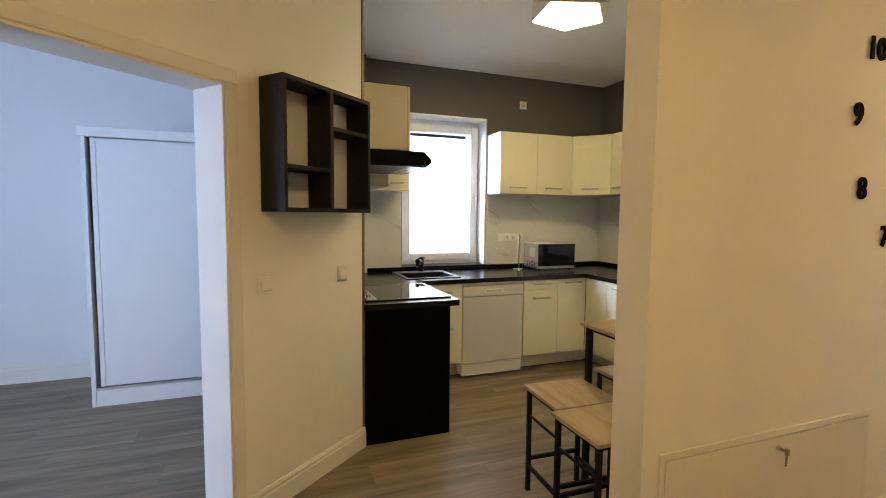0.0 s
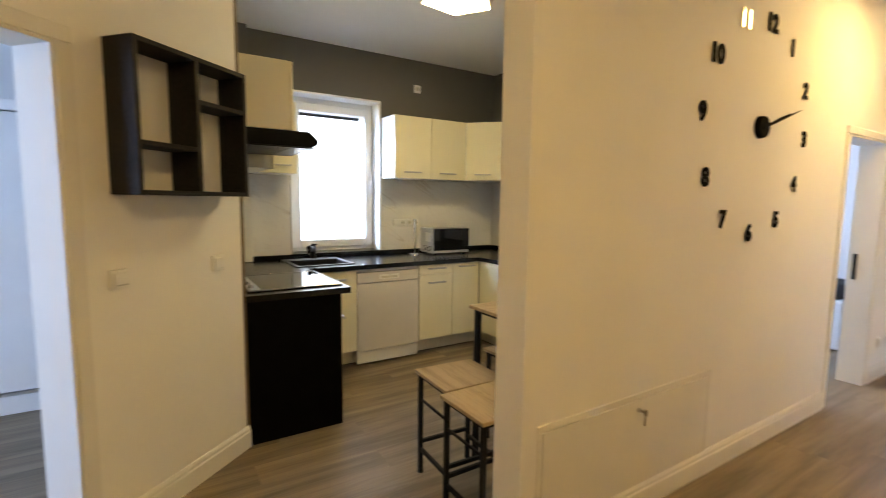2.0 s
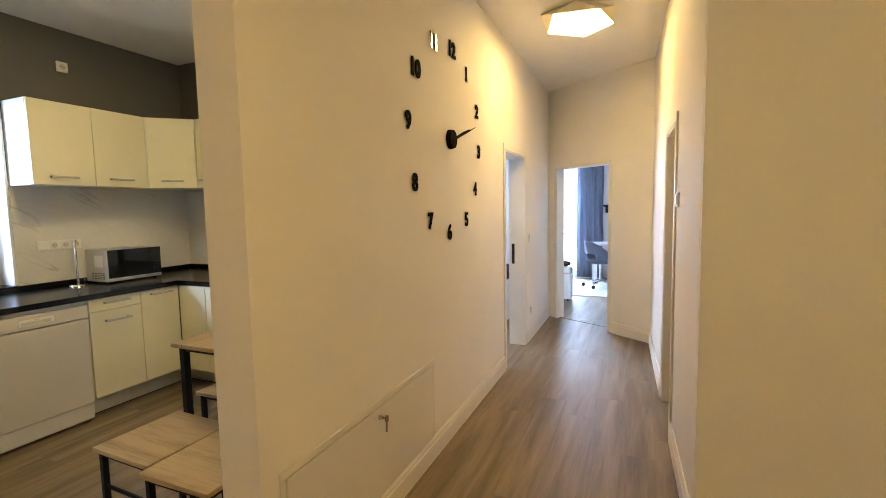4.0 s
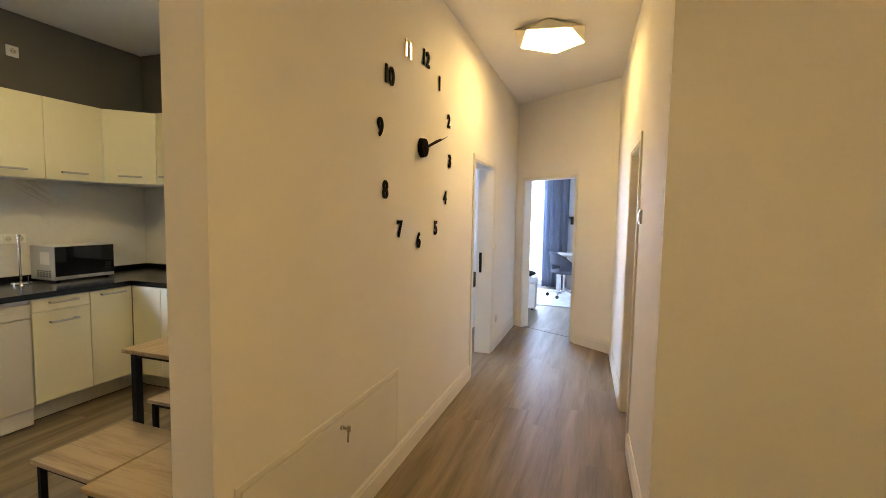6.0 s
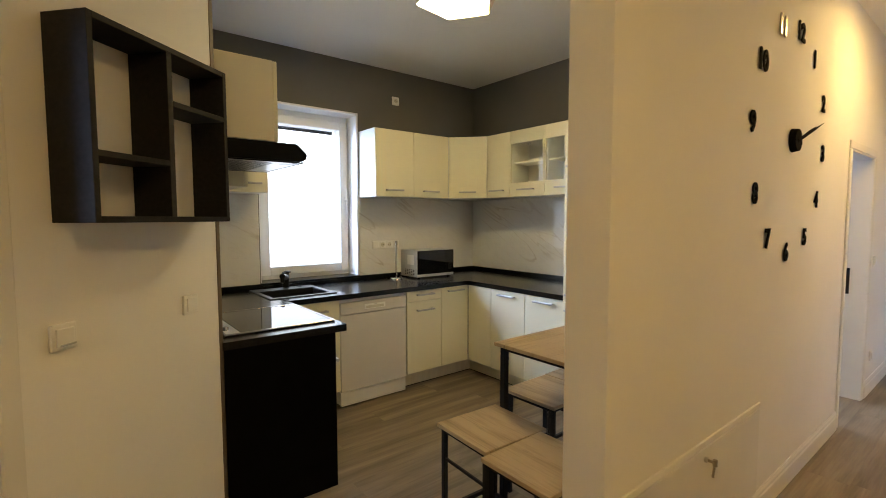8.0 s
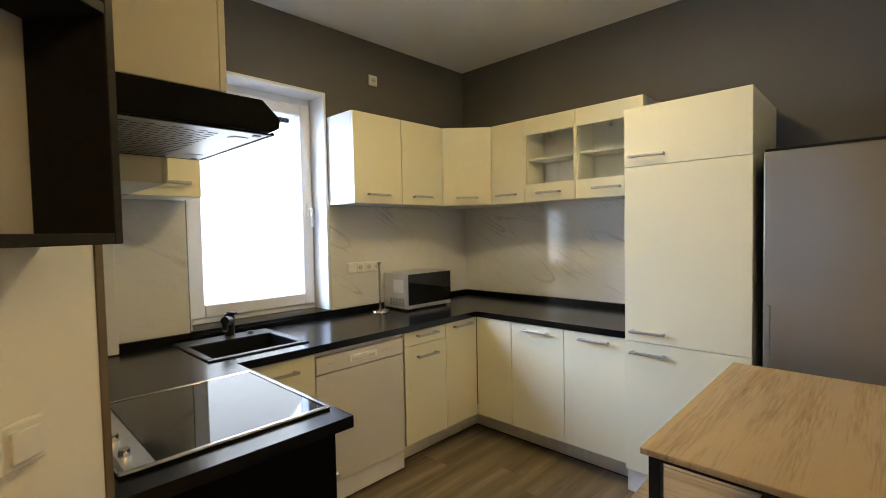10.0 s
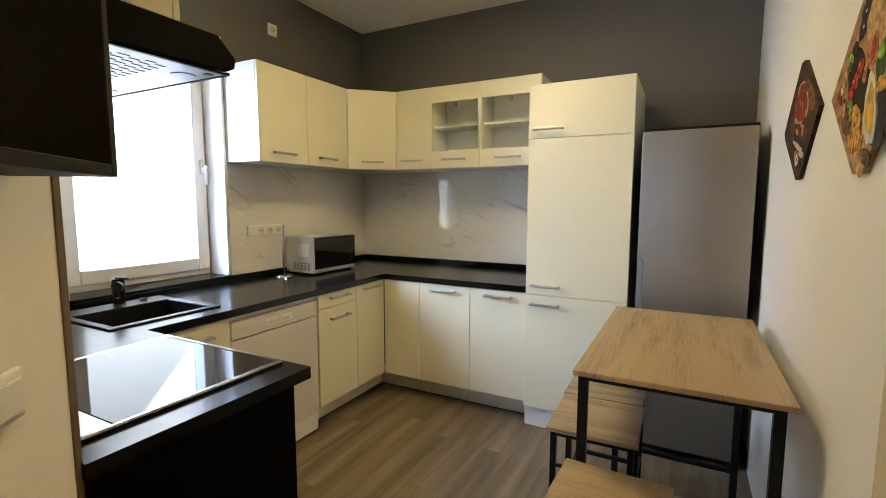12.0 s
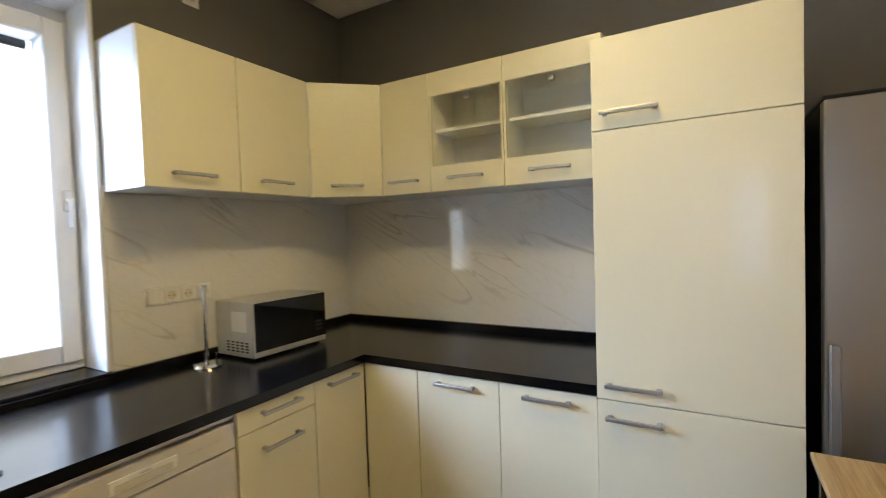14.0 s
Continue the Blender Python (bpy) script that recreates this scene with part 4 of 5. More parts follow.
def stool():
    """Backless stool, seat 0.32 by 0.35."""
    u = thing("bar_stool", Matrix(), "black metal stool with an oak seat at the bar table", "stool", "stools at the bar table")
    a, b, z, l = 0.175, 0.164, 0.570, 0.022
    part("seat", box((-a, -b, z - 0.018), (a, b, z), 0.003, seg=2), OAK_STOOL, u, local=True)
    xs, ys = (-a + 0.014, a - 0.014 - l), (-b + 0.014, b - 0.014 - l)
    for x in xs:
        for y in ys:
            g = part("leg", box((x, y, 0.006), (x + l, y + l, z - 0.019), 0.002), IRON, u, local=True)
            part("foot", box((x - 0.001, y - 0.001, 0.0005), (x + l + 0.001, y + l + 0.001, 0.0075), 0.001), DARK, g, local=True)
    for x in xs:
        part("apron", box((x + 0.003, ys[0] + l, z - 0.038), (x + l - 0.003, ys[1], z - 0.019), 0.001), IRON, u, local=True)
        part("footrest", box((x + 0.003, ys[0] + l, 0.125), (x + l - 0.003, ys[1], 0.145), 0.001), IRON, u, local=True)
        part("spreader", box((x + 0.006, ys[0] + l, 0.405), (x + l - 0.006, ys[1], 0.417), 0.001), IRON, u, local=True)
    for y in ys:
        part("apron", box((xs[0] + l, y + 0.003, z - 0.038), (xs[1], y + l - 0.003, z - 0.019), 0.001), IRON, u, local=True)
        part("footrest", box((xs[0] + l, y + 0.003, 0.165), (xs[1], y + l - 0.003, 0.185), 0.001), IRON, u, local=True)
    return u


_s = stool()
_s.matrix_basis = pose(1.538, 2.010, 0, 0, 0, -2.5)
copy_thing(_s, pose(1.490, 1.675, 0, 0, 0, 0))
copy_thing(_s, pose(2.080, 2.125, 0, 0, 0, 1))
copy_thing(_s, pose(2.437, 2.137, 0, 0, 0, 0))

# ---------------------------------------------------------------- ceiling lights


def ceiling_light(points, glow, label):
    cx, cy = sum(p[0] for p in points) / 5, sum(p[1] for p in points) / 5
    u = thing("ceiling_light", pose(cx, cy, H), label, "ceiling light", "pentagon ceiling lights")
    grow = lambda s: [(cx + (x - cx) * s, cy + (y - cy) * s) for x, y in points]
    # folded shade: the upper pentagon is turned against the lower one
    c36, s36 = math.cos(radians(36)), math.sin(radians(36))
    turn = 1 if sum((p[0] - cx) * (q[1] - cy) - (q[0] - cx) * (p[1] - cy) for p, q in zip(points, points[1:])) > 0 else -1
    bm = bmesh.new()
    low = [bm.verts.new((x, y, H - 0.066)) for x, y in grow(1.03)]
    top = []
    for x, y in grow(1.0):
        dx, dy = x - cx, y - cy
        top.append(bm.verts.new((cx + dx * c36 - turn * dy * s36, cy + turn * dx * s36 + dy * c36, H - 0.0005)))
    for i in range(5):
        k = (i + 1) % 5
        bm.faces.new((low[i], low[k], top[i]))
        bm.faces.new((low[k], top[k], top[i]))
    bm.faces.new(top)
    bm.faces.new(low)
    part("shade", bm, LAMPFRAME, u, "cream folded five-sided shade")
    part("diffuser", prism(grow(1.0), H - 0.070, H - 0.0665), glow, u, "glowing warm white diffuser")
    return u


ceiling_light([(1.905, 3.073), (2.205, 3.120), (2.357, 2.893), (2.152, 2.670), (1.853, 2.765)], GLOW_K, "lit five-sided ceiling light in the kitchen")
ceiling_light([(4.228, 0.968), (4.430, 0.714), (4.238, 0.480), (3.920, 0.557), (3.878, 0.870)], GLOW_C, "lit five-sided ceiling light in the corridor")
ceiling_light([(0.45, 0.15), (0.60, -0.12), (0.42, -0.36), (0.12, -0.25), (0.14, 0.06)], GLOW_H, "lit five-sided ceiling light in the entrance hall")

# ---------------------------------------------------------------- slanting wall: shelf and switches
_m = frame_m(P, DL)          # v points away from the hall
_u = thing("wall_shelf", Matrix.Translation(_m @ Vector((-0.435, -0.08, 1.465))), "dark brown open wall shelf with four compartments", "shelf")
_a, _b, _z0, _z1, _t, _dp = -0.752, -0.132, 1.465, 2.079, 0.020, 0.158
part("side_board", box((_a, -_dp, _z0), (_a + _t, -0.001, _z1), 0.0015, m=_m), SHELF, _u)
part("side_board", box((_b - _t, -_dp, _z0), (_b, -0.001, _z1), 0.0015, m=_m), SHELF, _u)
part("top_board", box((_a + _t, -_dp, _z1 - _t), (_b - _t, -0.001, _z1), 0.0015, m=_m), SHELF, _u)
part("bottom_board", box((_a + _t, -_dp, _z0), (_b - _t, -0.001, _z0 + _t), 0.0015, m=_m), SHELF, _u)
_c = (_a + _b) / 2
part("divider", box((_c - 0.012, -_dp, _z0 + _t), (_c + 0.012, -0.001, _z1 - _t), 0.0015, m=_m), SHELF, _u)
part("shelf_board", box((_a + _t, -_dp, 1.662), (_c - 0.012, -0.001, 1.682), 0.0015, m=_m), SHELF, _u)
part("shelf_board", box((_c + 0.012, -_dp, 1.875), (_b - _t, -0.001, 1.895), 0.0015, m=_m), SHELF, _u)


def wall_switch(m, u0, z, label, card=False):
    u = thing("light_switch", Matrix.Translation(m @ Vector((u0, -0.005, z))), label, "switch")
    part("plate", box((u0 - 0.041, -0.013, z - 0.041), (u0 + 0.041, -0.0005, z + 0.041), 0.004, m=m, seg=2), PLASTIC, u)
    r = part("rocker", box((u0 - 0.028, -0.020, z - 0.028), (u0 + 0.028, -0.0128, z + 0.028), 0.003, m=m, seg=2), PLASTIC, u)
    if card:
        part("key_strip", box((u0 - 0.02, -0.0225, z - 0.027), (u0 + 0.03, -0.0198, z - 0.021), 0.001, m=m), STEEL, r, "thin metal strip")
    return u


wall_switch(_m, -0.743, 1.117, "white light switch beside the doorway", True)
wall_switch(_m, -0.202, 1.118, "white light switch below the wall shelf")
part("edge_strip", box((-0.016, -0.004, 0.0), (0.006, 0.115, H - 0.005), 0.001, m=_m), mat("brown_edge_strip", (0.16, 0.115, 0.07), 0.6, var=0.15), bpy.data.objects["wall_slanting"], "brown strip on the wall's end")

# thermostat and small plates in the corridor
_mr = frame_m(tuple(Vector(RW1)), tuple(-_rd))
_lr = (Vector(RW1) - Vector(RW0)).length
wall_switch(_mr, _lr - 0.75, 1.47, "white room thermostat beside the corridor door")
_mc = frame_m((1.40, 1.36), (1, 0))
wall_switch(_mc, 3.86, 1.12, "white light switch on the corridor wall")
wall_switch(_mc, 3.95, 0.32, "white socket low on the corridor wall")

# ---------------------------------------------------------------- clock


def text_mesh(name, body, size, depth, material, parent, centre, squeeze=1.0, spacing=1.0, bold=0.004):
    """Letters of the built-in font standing off the clock wall."""
    cu = bpy.data.curves.new(name, "FONT")
    cu.body, cu.size, cu.extrude, cu.offset = body, size, depth, bold
    cu.space_character = spacing
    cu.align_x, cu.align_y = "CENTER", "CENTER"
    tmp = new("tmp", cu)
    me = bpy.data.meshes.new_from_object(tmp.evaluated_get(bpy.context.evaluated_depsgraph_get()))
    bpy.data.objects.remove(tmp)
    me.transform(Matrix.Translation(centre) @ pose(0, 0, 0, 90, 0, 0) @ Matrix.Diagonal((squeeze, 1, 1, 1)))
    me.transform(root_of(parent).matrix_basis.inverted())
    me.materials.clear()
    me.materials.append(material)
    ob = new(name, me)
    ob.parent = parent
    return ob


_u = thing("wall_clock", pose(3.03, 1.355, 1.87), "large black stick-on wall clock with separate numerals", "clock")
CW = 1.353
for _s2, _x, _z, _m2 in (("12", 3.075, 2.415, CLOCKBLACK), ("11", 2.800, 2.378, CLOCKMIRROR), ("10", 2.556, 2.170, CLOCKBLACK), ("9", 2.462, 1.890, CLOCKBLACK), ("8", 2.522, 1.582, CLOCKBLACK), ("7", 2.707, 1.375, CLOCKBLACK), ("6", 2.990, 1.297, CLOCKBLACK), ("5", 3.297, 1.367, CLOCKBLACK), ("4", 3.487, 1.577, CLOCKBLACK), ("3", 3.576, 1.844, CLOCKBLACK), ("2", 3.541, 2.123, CLOCKBLACK), ("1", 3.331, 2.330, CLOCKBLACK)):
    text_mesh("numeral", _s2, 0.125, 0.003, _m2, _u, (_x, CW, _z), 1.0)
part("hub", cyl((3.03, 1.3595, 1.87), (3.03, 1.330, 1.87), 0.060, seg=40, r2=0.055), CLOCKBLACK, _u, "round black movement cap")
for _len, _wd, _ang, _y in ((0.43, 0.012, 18, 1.325), (0.30, 0.017, 19.5, 1.328)):
    _m3 = Matrix.Translation((3.03, _y, 1.87)) @ Matrix.Rotation(radians(-_ang), 4, "Y")
    _bm = bmesh.new()
    _pts = [(-0.02, -_wd / 2), (_len * 0.6, -_wd / 2), (_len, -0.001), (_len, 0.001), (_len * 0.6, _wd / 2), (-0.02, _wd / 2)]
    prism([(x, z) for x, z in _pts], -0.0008, 0.0008, _bm, _m3 @ pose(0, 0, 0, 90, 0, 0))
    part("clock_hand", _bm, CLOCKBLACK, _u)

# ---- access hatch under the clock
_u = thing("access_hatch", pose(2.085, 1.355, 0.13), "cream painted wall hatch with a key in its lock", "hatch")
_y = 1.36
for _lo, _hi in (((1.462, _y - 0.007, 0.13), (1.490, _y - 0.0005, 0.556)), ((2.684, _y - 0.007, 0.13), (2.712, _y - 0.0005, 0.556)), ((1.462, _y - 0.009, 0.556), (2.712, _y - 0.0005, 0.586))):
    part("frame", box(_lo, _hi, 0.003), TRIM, _u)
_d = part("panel", box((1.492, _y - 0.009, 0.132), (2.682, _y - 0.0005, 0.553), 0.002), TRIM, _u)
part("lock", cyl((2.092, _y - 0.009, 0.508), (2.092, _y - 0.02, 0.508), 0.011, seg=24), STEEL, _d, "steel cylinder lock")
_k = box((2.090, _y - 0.045, 0.502), (2.094, _y - 0.018, 0.514), 0.001)
cyl((2.092, _y - 0.047, 0.520), (2.092, _y - 0.047, 0.496), 0.009, _k, 14)
part("key", _k, KEYMETAL, _d)
_k = cyl((2.099, _y - 0.042, 0.495), (2.105, _y - 0.036, 0.44), 0.0045, seg=10)
cyl((2.092, _y - 0.047, 0.497), (2.099, _y - 0.042, 0.490), 0.006, _k, 10)
part("spare_key", _k, KEYMETAL, _d, "spare key hanging on its ring")

# ---------------------------------------------------------------- food pictures on the wall by the table


def picture(points, shapes, label, base):
    """A hexagonal printed board on the kitchen side of the clock wall; the print is a stack of hair-thin layers."""
    rng = random.Random(len(shapes))
    cx, cz = sum(p[0] for p in points) / len(points), sum(p[1] for p in points) / len(points)
    u = thing("wall_picture", pose(cx, 1.53, cz), label, "picture", "hexagon food pictures")
    up = Matrix.Translation((0.024, 1.508, 0)) @ pose(0, 0, 0, 90, 0, 0)
    part("board", prism([(x, z) for x, z in points], -0.005, 0.0075, m=up), base, u, "printed board")
    for i, (name, x, z, a, b, ang, material) in enumerate(shapes):
        c, s = math.cos(radians(ang)), math.sin(radians(ang))
        ring = []
        ph = rng.random() * 6
        for k in range(28):
            q = math.tau * k / 28
            w = 1 + 0.10 * math.sin(3 * q + ph) + 0.05 * math.sin(7 * q + 2 * ph)
            px, pz = a * w * math.cos(q), b * w * math.sin(q)
            ring.append((x + px * c - pz * s, z + px * s + pz * c))
        part(name, prism(ring, -0.00525 - 0.00005 * i, -0.0051, m=up), material, u)
    return u


def print_mat(name, col, var=0.5, grain=60):
    return mat(name, col, 0.5, var=min(0.8, var * 1.4), scale=(grain, grain, grain), spec=0.2)


PIC_BASE = mat("picture_dark_wood", (0.052, 0.024, 0.013), 0.5, var=0.75, scale=(14, 14, 50), spec=0.2)
PIC_WOOD = mat("picture_light_wood", (0.37, 0.21, 0.10), 0.5, var=0.5, scale=(12, 12, 50), spec=0.2)
PIC_SHADE = print_mat("picture_shade", (0.018, 0.010, 0.008), 0.5, 40)
PIC_BROWN = print_mat("picture_brown", (0.13, 0.07, 0.04), 0.6, 45)
PIC_TAN = print_mat("picture_tan", (0.55, 0.34, 0.16), 0.4, 50)
PIC_MEAT = print_mat("picture_meat", (0.21, 0.030, 0.018), 0.7, 80)
PIC_RED = print_mat("picture_red", (0.42, 0.035, 0.02), 0.6, 70)
PIC_PINK = print_mat("picture_pink", (0.48, 0.22, 0.14), 0.5, 60)
PIC_GREEN = print_mat("picture_green", (0.26, 0.45, 0.04), 0.5, 60)
PIC_DEEP = print_mat("picture_deep_green", (0.06, 0.10, 0.02), 0.5, 60)
PIC_YELLOW = print_mat("picture_yellow", (0.72, 0.44, 0.05), 0.25, 30)
PIC_FRIES = print_mat("picture_fries", (0.64, 0.36, 0.08), 0.4, 60)
PIC_WHITE = print_mat("picture_white", (0.74, 0.70, 0.62), 0.15, 30)
PIC_BLACK = print_mat("picture_black", (0.016, 0.010, 0.014), 0.4, 60)

_meat = [("print_plank", 2.125, 1.775, 0.105, 0.034, 32, PIC_BROWN), ("print_plank", 2.36, 1.70, 0.075, 0.035, 45, PIC_BROWN), ("print_fat", 2.245, 1.765, 0.107, 0.072, 8, PIC_TAN), ("print_meat", 2.243, 1.766, 0.097, 0.064, 8, PIC_MEAT),
         ("print_marbling", 2.27, 1.78, 0.030, 0.006, 60, PIC_PINK), ("print_marbling", 2.22, 1.75, 0.026, 0.005, 80, PIC_PINK), ("print_marbling", 2.25, 1.735, 0.020, 0.004, 40, PIC_RED),
         ("print_slice", 2.137, 1.742, 0.026, 0.011, 85, PIC_TAN), ("print_slice", 2.155, 1.720, 0.016, 0.009, 60, PIC_FRIES), ("print_slice", 2.279, 1.672, 0.022, 0.013, 30, PIC_FRIES), ("print_slice", 2.19, 1.668, 0.020, 0.016, 70, PIC_TAN), ("print_slice", 2.215, 1.690, 0.014, 0.008, 10, PIC_FRIES),
         ("print_sauce", 2.33, 1.675, 0.028, 0.012, 20, PIC_MEAT), ("print_sauce", 2.135, 1.660, 0.035, 0.010, 30, PIC_MEAT), ("print_shade", 2.25, 1.640, 0.10, 0.016, 16, PIC_SHADE),
         ("print_cloth", 2.255, 1.622, 0.085, 0.010, 17, PIC_WHITE), ("print_cloth", 2.185, 1.587, 0.040, 0.010, 9, PIC_WHITE), ("print_shade", 2.215, 1.555, 0.035, 0.016, 10, PIC_SHADE),
         ("print_bowl", 2.262, 1.582, 0.040, 0.026, 20, PIC_PINK), ("print_garlic", 2.25, 1.572, 0.026, 0.020, 10, PIC_WHITE), ("print_stem", 2.246, 1.574, 0.006, 0.008, 0, PIC_BROWN)]
picture([(2.29, 1.915), (2.24, 1.912), (1.978, 1.714), (2.19, 1.505), (2.25, 1.503), (2.40, 1.60), (2.50, 1.66), (2.54, 1.70), (2.46, 1.775), (2.37, 1.85)], _meat,
        "small hexagonal food picture of meat on a board", PIC_BASE)

_veg = [("print_wood", 1.52, 1.815, 0.10, 0.055, 35, PIC_TAN), ("print_wood", 1.57, 1.535, 0.060, 0.042, 40, PIC_TAN), ("print_wood", 1.69, 1.63, 0.060, 0.030, 50, PIC_BROWN), ("print_shade", 1.455, 1.600, 0.038, 0.075, 10, PIC_SHADE), ("print_shade", 1.61, 1.70, 0.11, 0.060, 40, PIC_SHADE),
        ("print_onion", 1.645, 1.812, 0.028, 0.020, 30, PIC_PINK), ("print_olive", 1.602, 1.845, 0.026, 0.024, 0, PIC_BLACK), ("print_olive", 1.612, 1.815, 0.026, 0.022, 0, PIC_BLACK), ("print_olive", 1.585, 1.868, 0.024, 0.022, 0, PIC_BLACK), ("print_shine", 1.597, 1.852, 0.006, 0.004, 0, PIC_WHITE), ("print_shine", 1.608, 1.821, 0.006, 0.004, 0, PIC_WHITE),
        ("print_olive", 1.655, 1.783, 0.024, 0.018, 20, PIC_BLACK), ("print_lime", 1.683, 1.768, 0.020, 0.013, 10, PIC_GREEN), ("print_herb", 1.686, 1.750, 0.018, 0.012, 0, PIC_DEEP), ("print_garlic", 1.722, 1.731, 0.020, 0.022, 20, PIC_PINK), ("print_garlic", 1.739, 1.704, 0.010, 0.010, 0, PIC_WHITE), ("print_chilli", 1.755, 1.690, 0.026, 0.012, 40, PIC_MEAT), ("print_mushroom", 1.712, 1.652, 0.022, 0.015, 40, PIC_PINK),
        ("print_bowl", 1.522, 1.748, 0.026, 0.034, 5, PIC_PINK), ("print_dip", 1.521, 1.750, 0.019, 0.026, 5, PIC_RED)]
for _x, _z in ((1.611, 1.735), (1.630, 1.716), (1.643, 1.704), (1.622, 1.698), (1.660, 1.690), (1.671, 1.680), (1.650, 1.675), (1.600, 1.718), (1.590, 1.735), (1.562, 1.715), (1.553, 1.730), (1.567, 1.700)):
    _veg.append(("print_tomato", _x, _z, 0.013, 0.012, 0, PIC_RED if _x > 1.58 else PIC_PINK))
_veg += [("print_shine", 1.609, 1.739, 0.004, 0.003, 0, PIC_WHITE), ("print_shine", 1.641, 1.708, 0.004, 0.003, 0, PIC_WHITE), ("print_bowl", 1.462, 1.705, 0.038, 0.060, 8, PIC_TAN), ("print_salad", 1.462, 1.708, 0.030, 0.046, 8, PIC_DEEP), ("print_salad", 1.470, 1.730, 0.018, 0.016, 0, PIC_GREEN), ("print_salad", 1.455, 1.662, 0.028, 0.016, 10, PIC_FRIES),
         ("print_leaf", 1.656, 1.655, 0.024, 0.012, 30, PIC_GREEN), ("print_leaf", 1.650, 1.634, 0.018, 0.010, 70, PIC_GREEN), ("print_leaf", 1.668, 1.640, 0.014, 0.009, 110, PIC_DEEP), ("print_cheese", 1.597, 1.612, 0.042, 0.026, 55, PIC_FRIES), ("print_hole", 1.590, 1.622, 0.006, 0.005, 0, PIC_BROWN), ("print_hole", 1.602, 1.602, 0.005, 0.004, 0, PIC_BROWN)]
for _i in range(9):
    _veg.append(("print_fries", 1.635 - 0.011 * _i, 1.566 - 0.003 * (_i % 3), 0.024, 0.005, 55 + (_i * 37) % 60, PIC_FRIES if _i % 3 else PIC_YELLOW))
_veg += [("print_dish", 1.506, 1.617, 0.078, 0.038, 78, PIC_WHITE), ("print_dip", 1.506, 1.620, 0.055, 0.027, 80, PIC_YELLOW), ("print_shade", 1.512, 1.528, 0.034, 0.010, 15, PIC_BROWN), ("print_shade", 1.506, 1.510, 0.028, 0.007, 15, PIC_BROWN)]
picture([(1.84, 1.70), (1.72, 1.81), (1.60, 1.915), (1.50, 1.93), (1.415, 1.82), (1.415, 1.60), (1.53, 1.488), (1.60, 1.49)], _veg,
        "hexagonal food picture of vegetables and dips", PIC_WOOD)

# ---------------------------------------------------------------- room behind the slanting wall
_u = thing("sliding_wardrobe", pose(-0.3, 4.5, 0), "white wardrobe with sliding doors", "wardrobe")
WX0, WX1, WY = -1.144, 0.50, 4.13
part("side_panel", box((WX0, WY, 0.0), (WX0 + 0.028, 4.912, 2.0), 0.002), WHITE, _u)
part("side_panel", box((WX1 - 0.028, WY, 0.0), (WX1, 4.912, 2.0), 0.002), WHITE, _u)
part("top_fascia", box((WX0 - 0.012, WY - 0.02, 1.995), (WX1, 4.912, 2.065), 0.003), WHITE, _u)
part("plinth_board", box((WX0 + 0.028, WY + 0.004, 0.0), (WX1 - 0.028, WY + 0.03, 0.125), 0.003), WHITE, _u)
part("floor_track", box((WX0 + 0.028, WY + 0.002, 0.127), (WX1 - 0.028, WY + 0.1, 0.145), 0.002), STEEL, _u)
# added black sheet, gives the door gaps their shade by colour
part("shadow_board", box((WX0 + 0.03, WY + 0.095, 0.146), (WX1 - 0.03, WY + 0.105, 1.993)), DARK, _u)
for _x0, _x1, _yy in ((WX0 + 0.055, -0.36, WY + 0.012), (-0.40, WX1 - 0.03, WY + 0.052)):
    _d = part("sliding_door", box((_x0 + 0.03, _yy + 0.006, 0.15), (_x1 - 0.03, _yy + 0.024, 1.99), 0.002), WHITE, _u)
    for _e in (_x0, _x1 - 0.034):
        part("grip_profile", box((_e, _yy, 0.148), (_e + 0.034, _yy + 0.03, 1.992), 0.004), WHITE, _d)

# dark rug whose corner shows past the doorway
_u = thing("rug", pose(-2.5, 3.9, 0), "dark fringed rug on the floor beyond the doorway", "rug")
part("rug_surface", box((-3.2, 3.3, 0.0005), (-1.90, 4.52, 0.014), 0.004), BLACKCLOTH, _u)
_bm = bmesh.new()
for _i in range(50):
    _y = 3.305 + _i * 0.0243
    box((-1.902, _y, 0.001), (-1.865 + 0.006 * math.sin(_i * 2.3), _y + 0.012, 0.008), 0, _bm)
tagged(part("fringe", _bm, BLACKCLOTH, _u), kind="stuff")

# ---------------------------------------------------------------- bedroom seen down the corridor


def curtain(x, y0, y1, z0, z1):
    u = thing("curtain", pose(x, (y0 + y1) / 2, z0), "grey-blue floor-length curtain beside the bedroom window", "curtain")
    bm, n, rows = bmesh.new(), 90, 5
    grid = []
    for k in range(rows + 1):
        z = z0 + (z1 - z0) * k / rows
        row = []
        for i in range(n + 1):
            y = y0 + (y1 - y0) * i / n
            row.append(bm.verts.new((x + 0.045 * math.sin(i * 0.34 + 0.5 * math.sin(i * 0.21)) * (1.0 - 0.25 * k / rows), y + 0.01 * math.sin(i * 0.9 + k), z)))
        grid.append(row)
    for k in range(rows):
        for i in range(n):
            bm.faces.new((grid[k][i], grid[k][i + 1], grid[k + 1][i + 1], grid[k + 1][i]))
    bmesh.ops.solidify(bm, geom=bm.faces[:], thickness=0.004)
    part("drape", bm, CURTAIN, u, smooth=True)
    part("rod", cyl((x, y0 - 0.2, z1 + 0.03), (x, y1 + 1.6, z1 + 0.03), 0.012), STEEL, u)
    return u


curtain(9.86, 0.91, 1.40, 0.03, 2.45)
_b = box((12.0, -8.0, -6.0), (12.05, 12.0, 9.0))
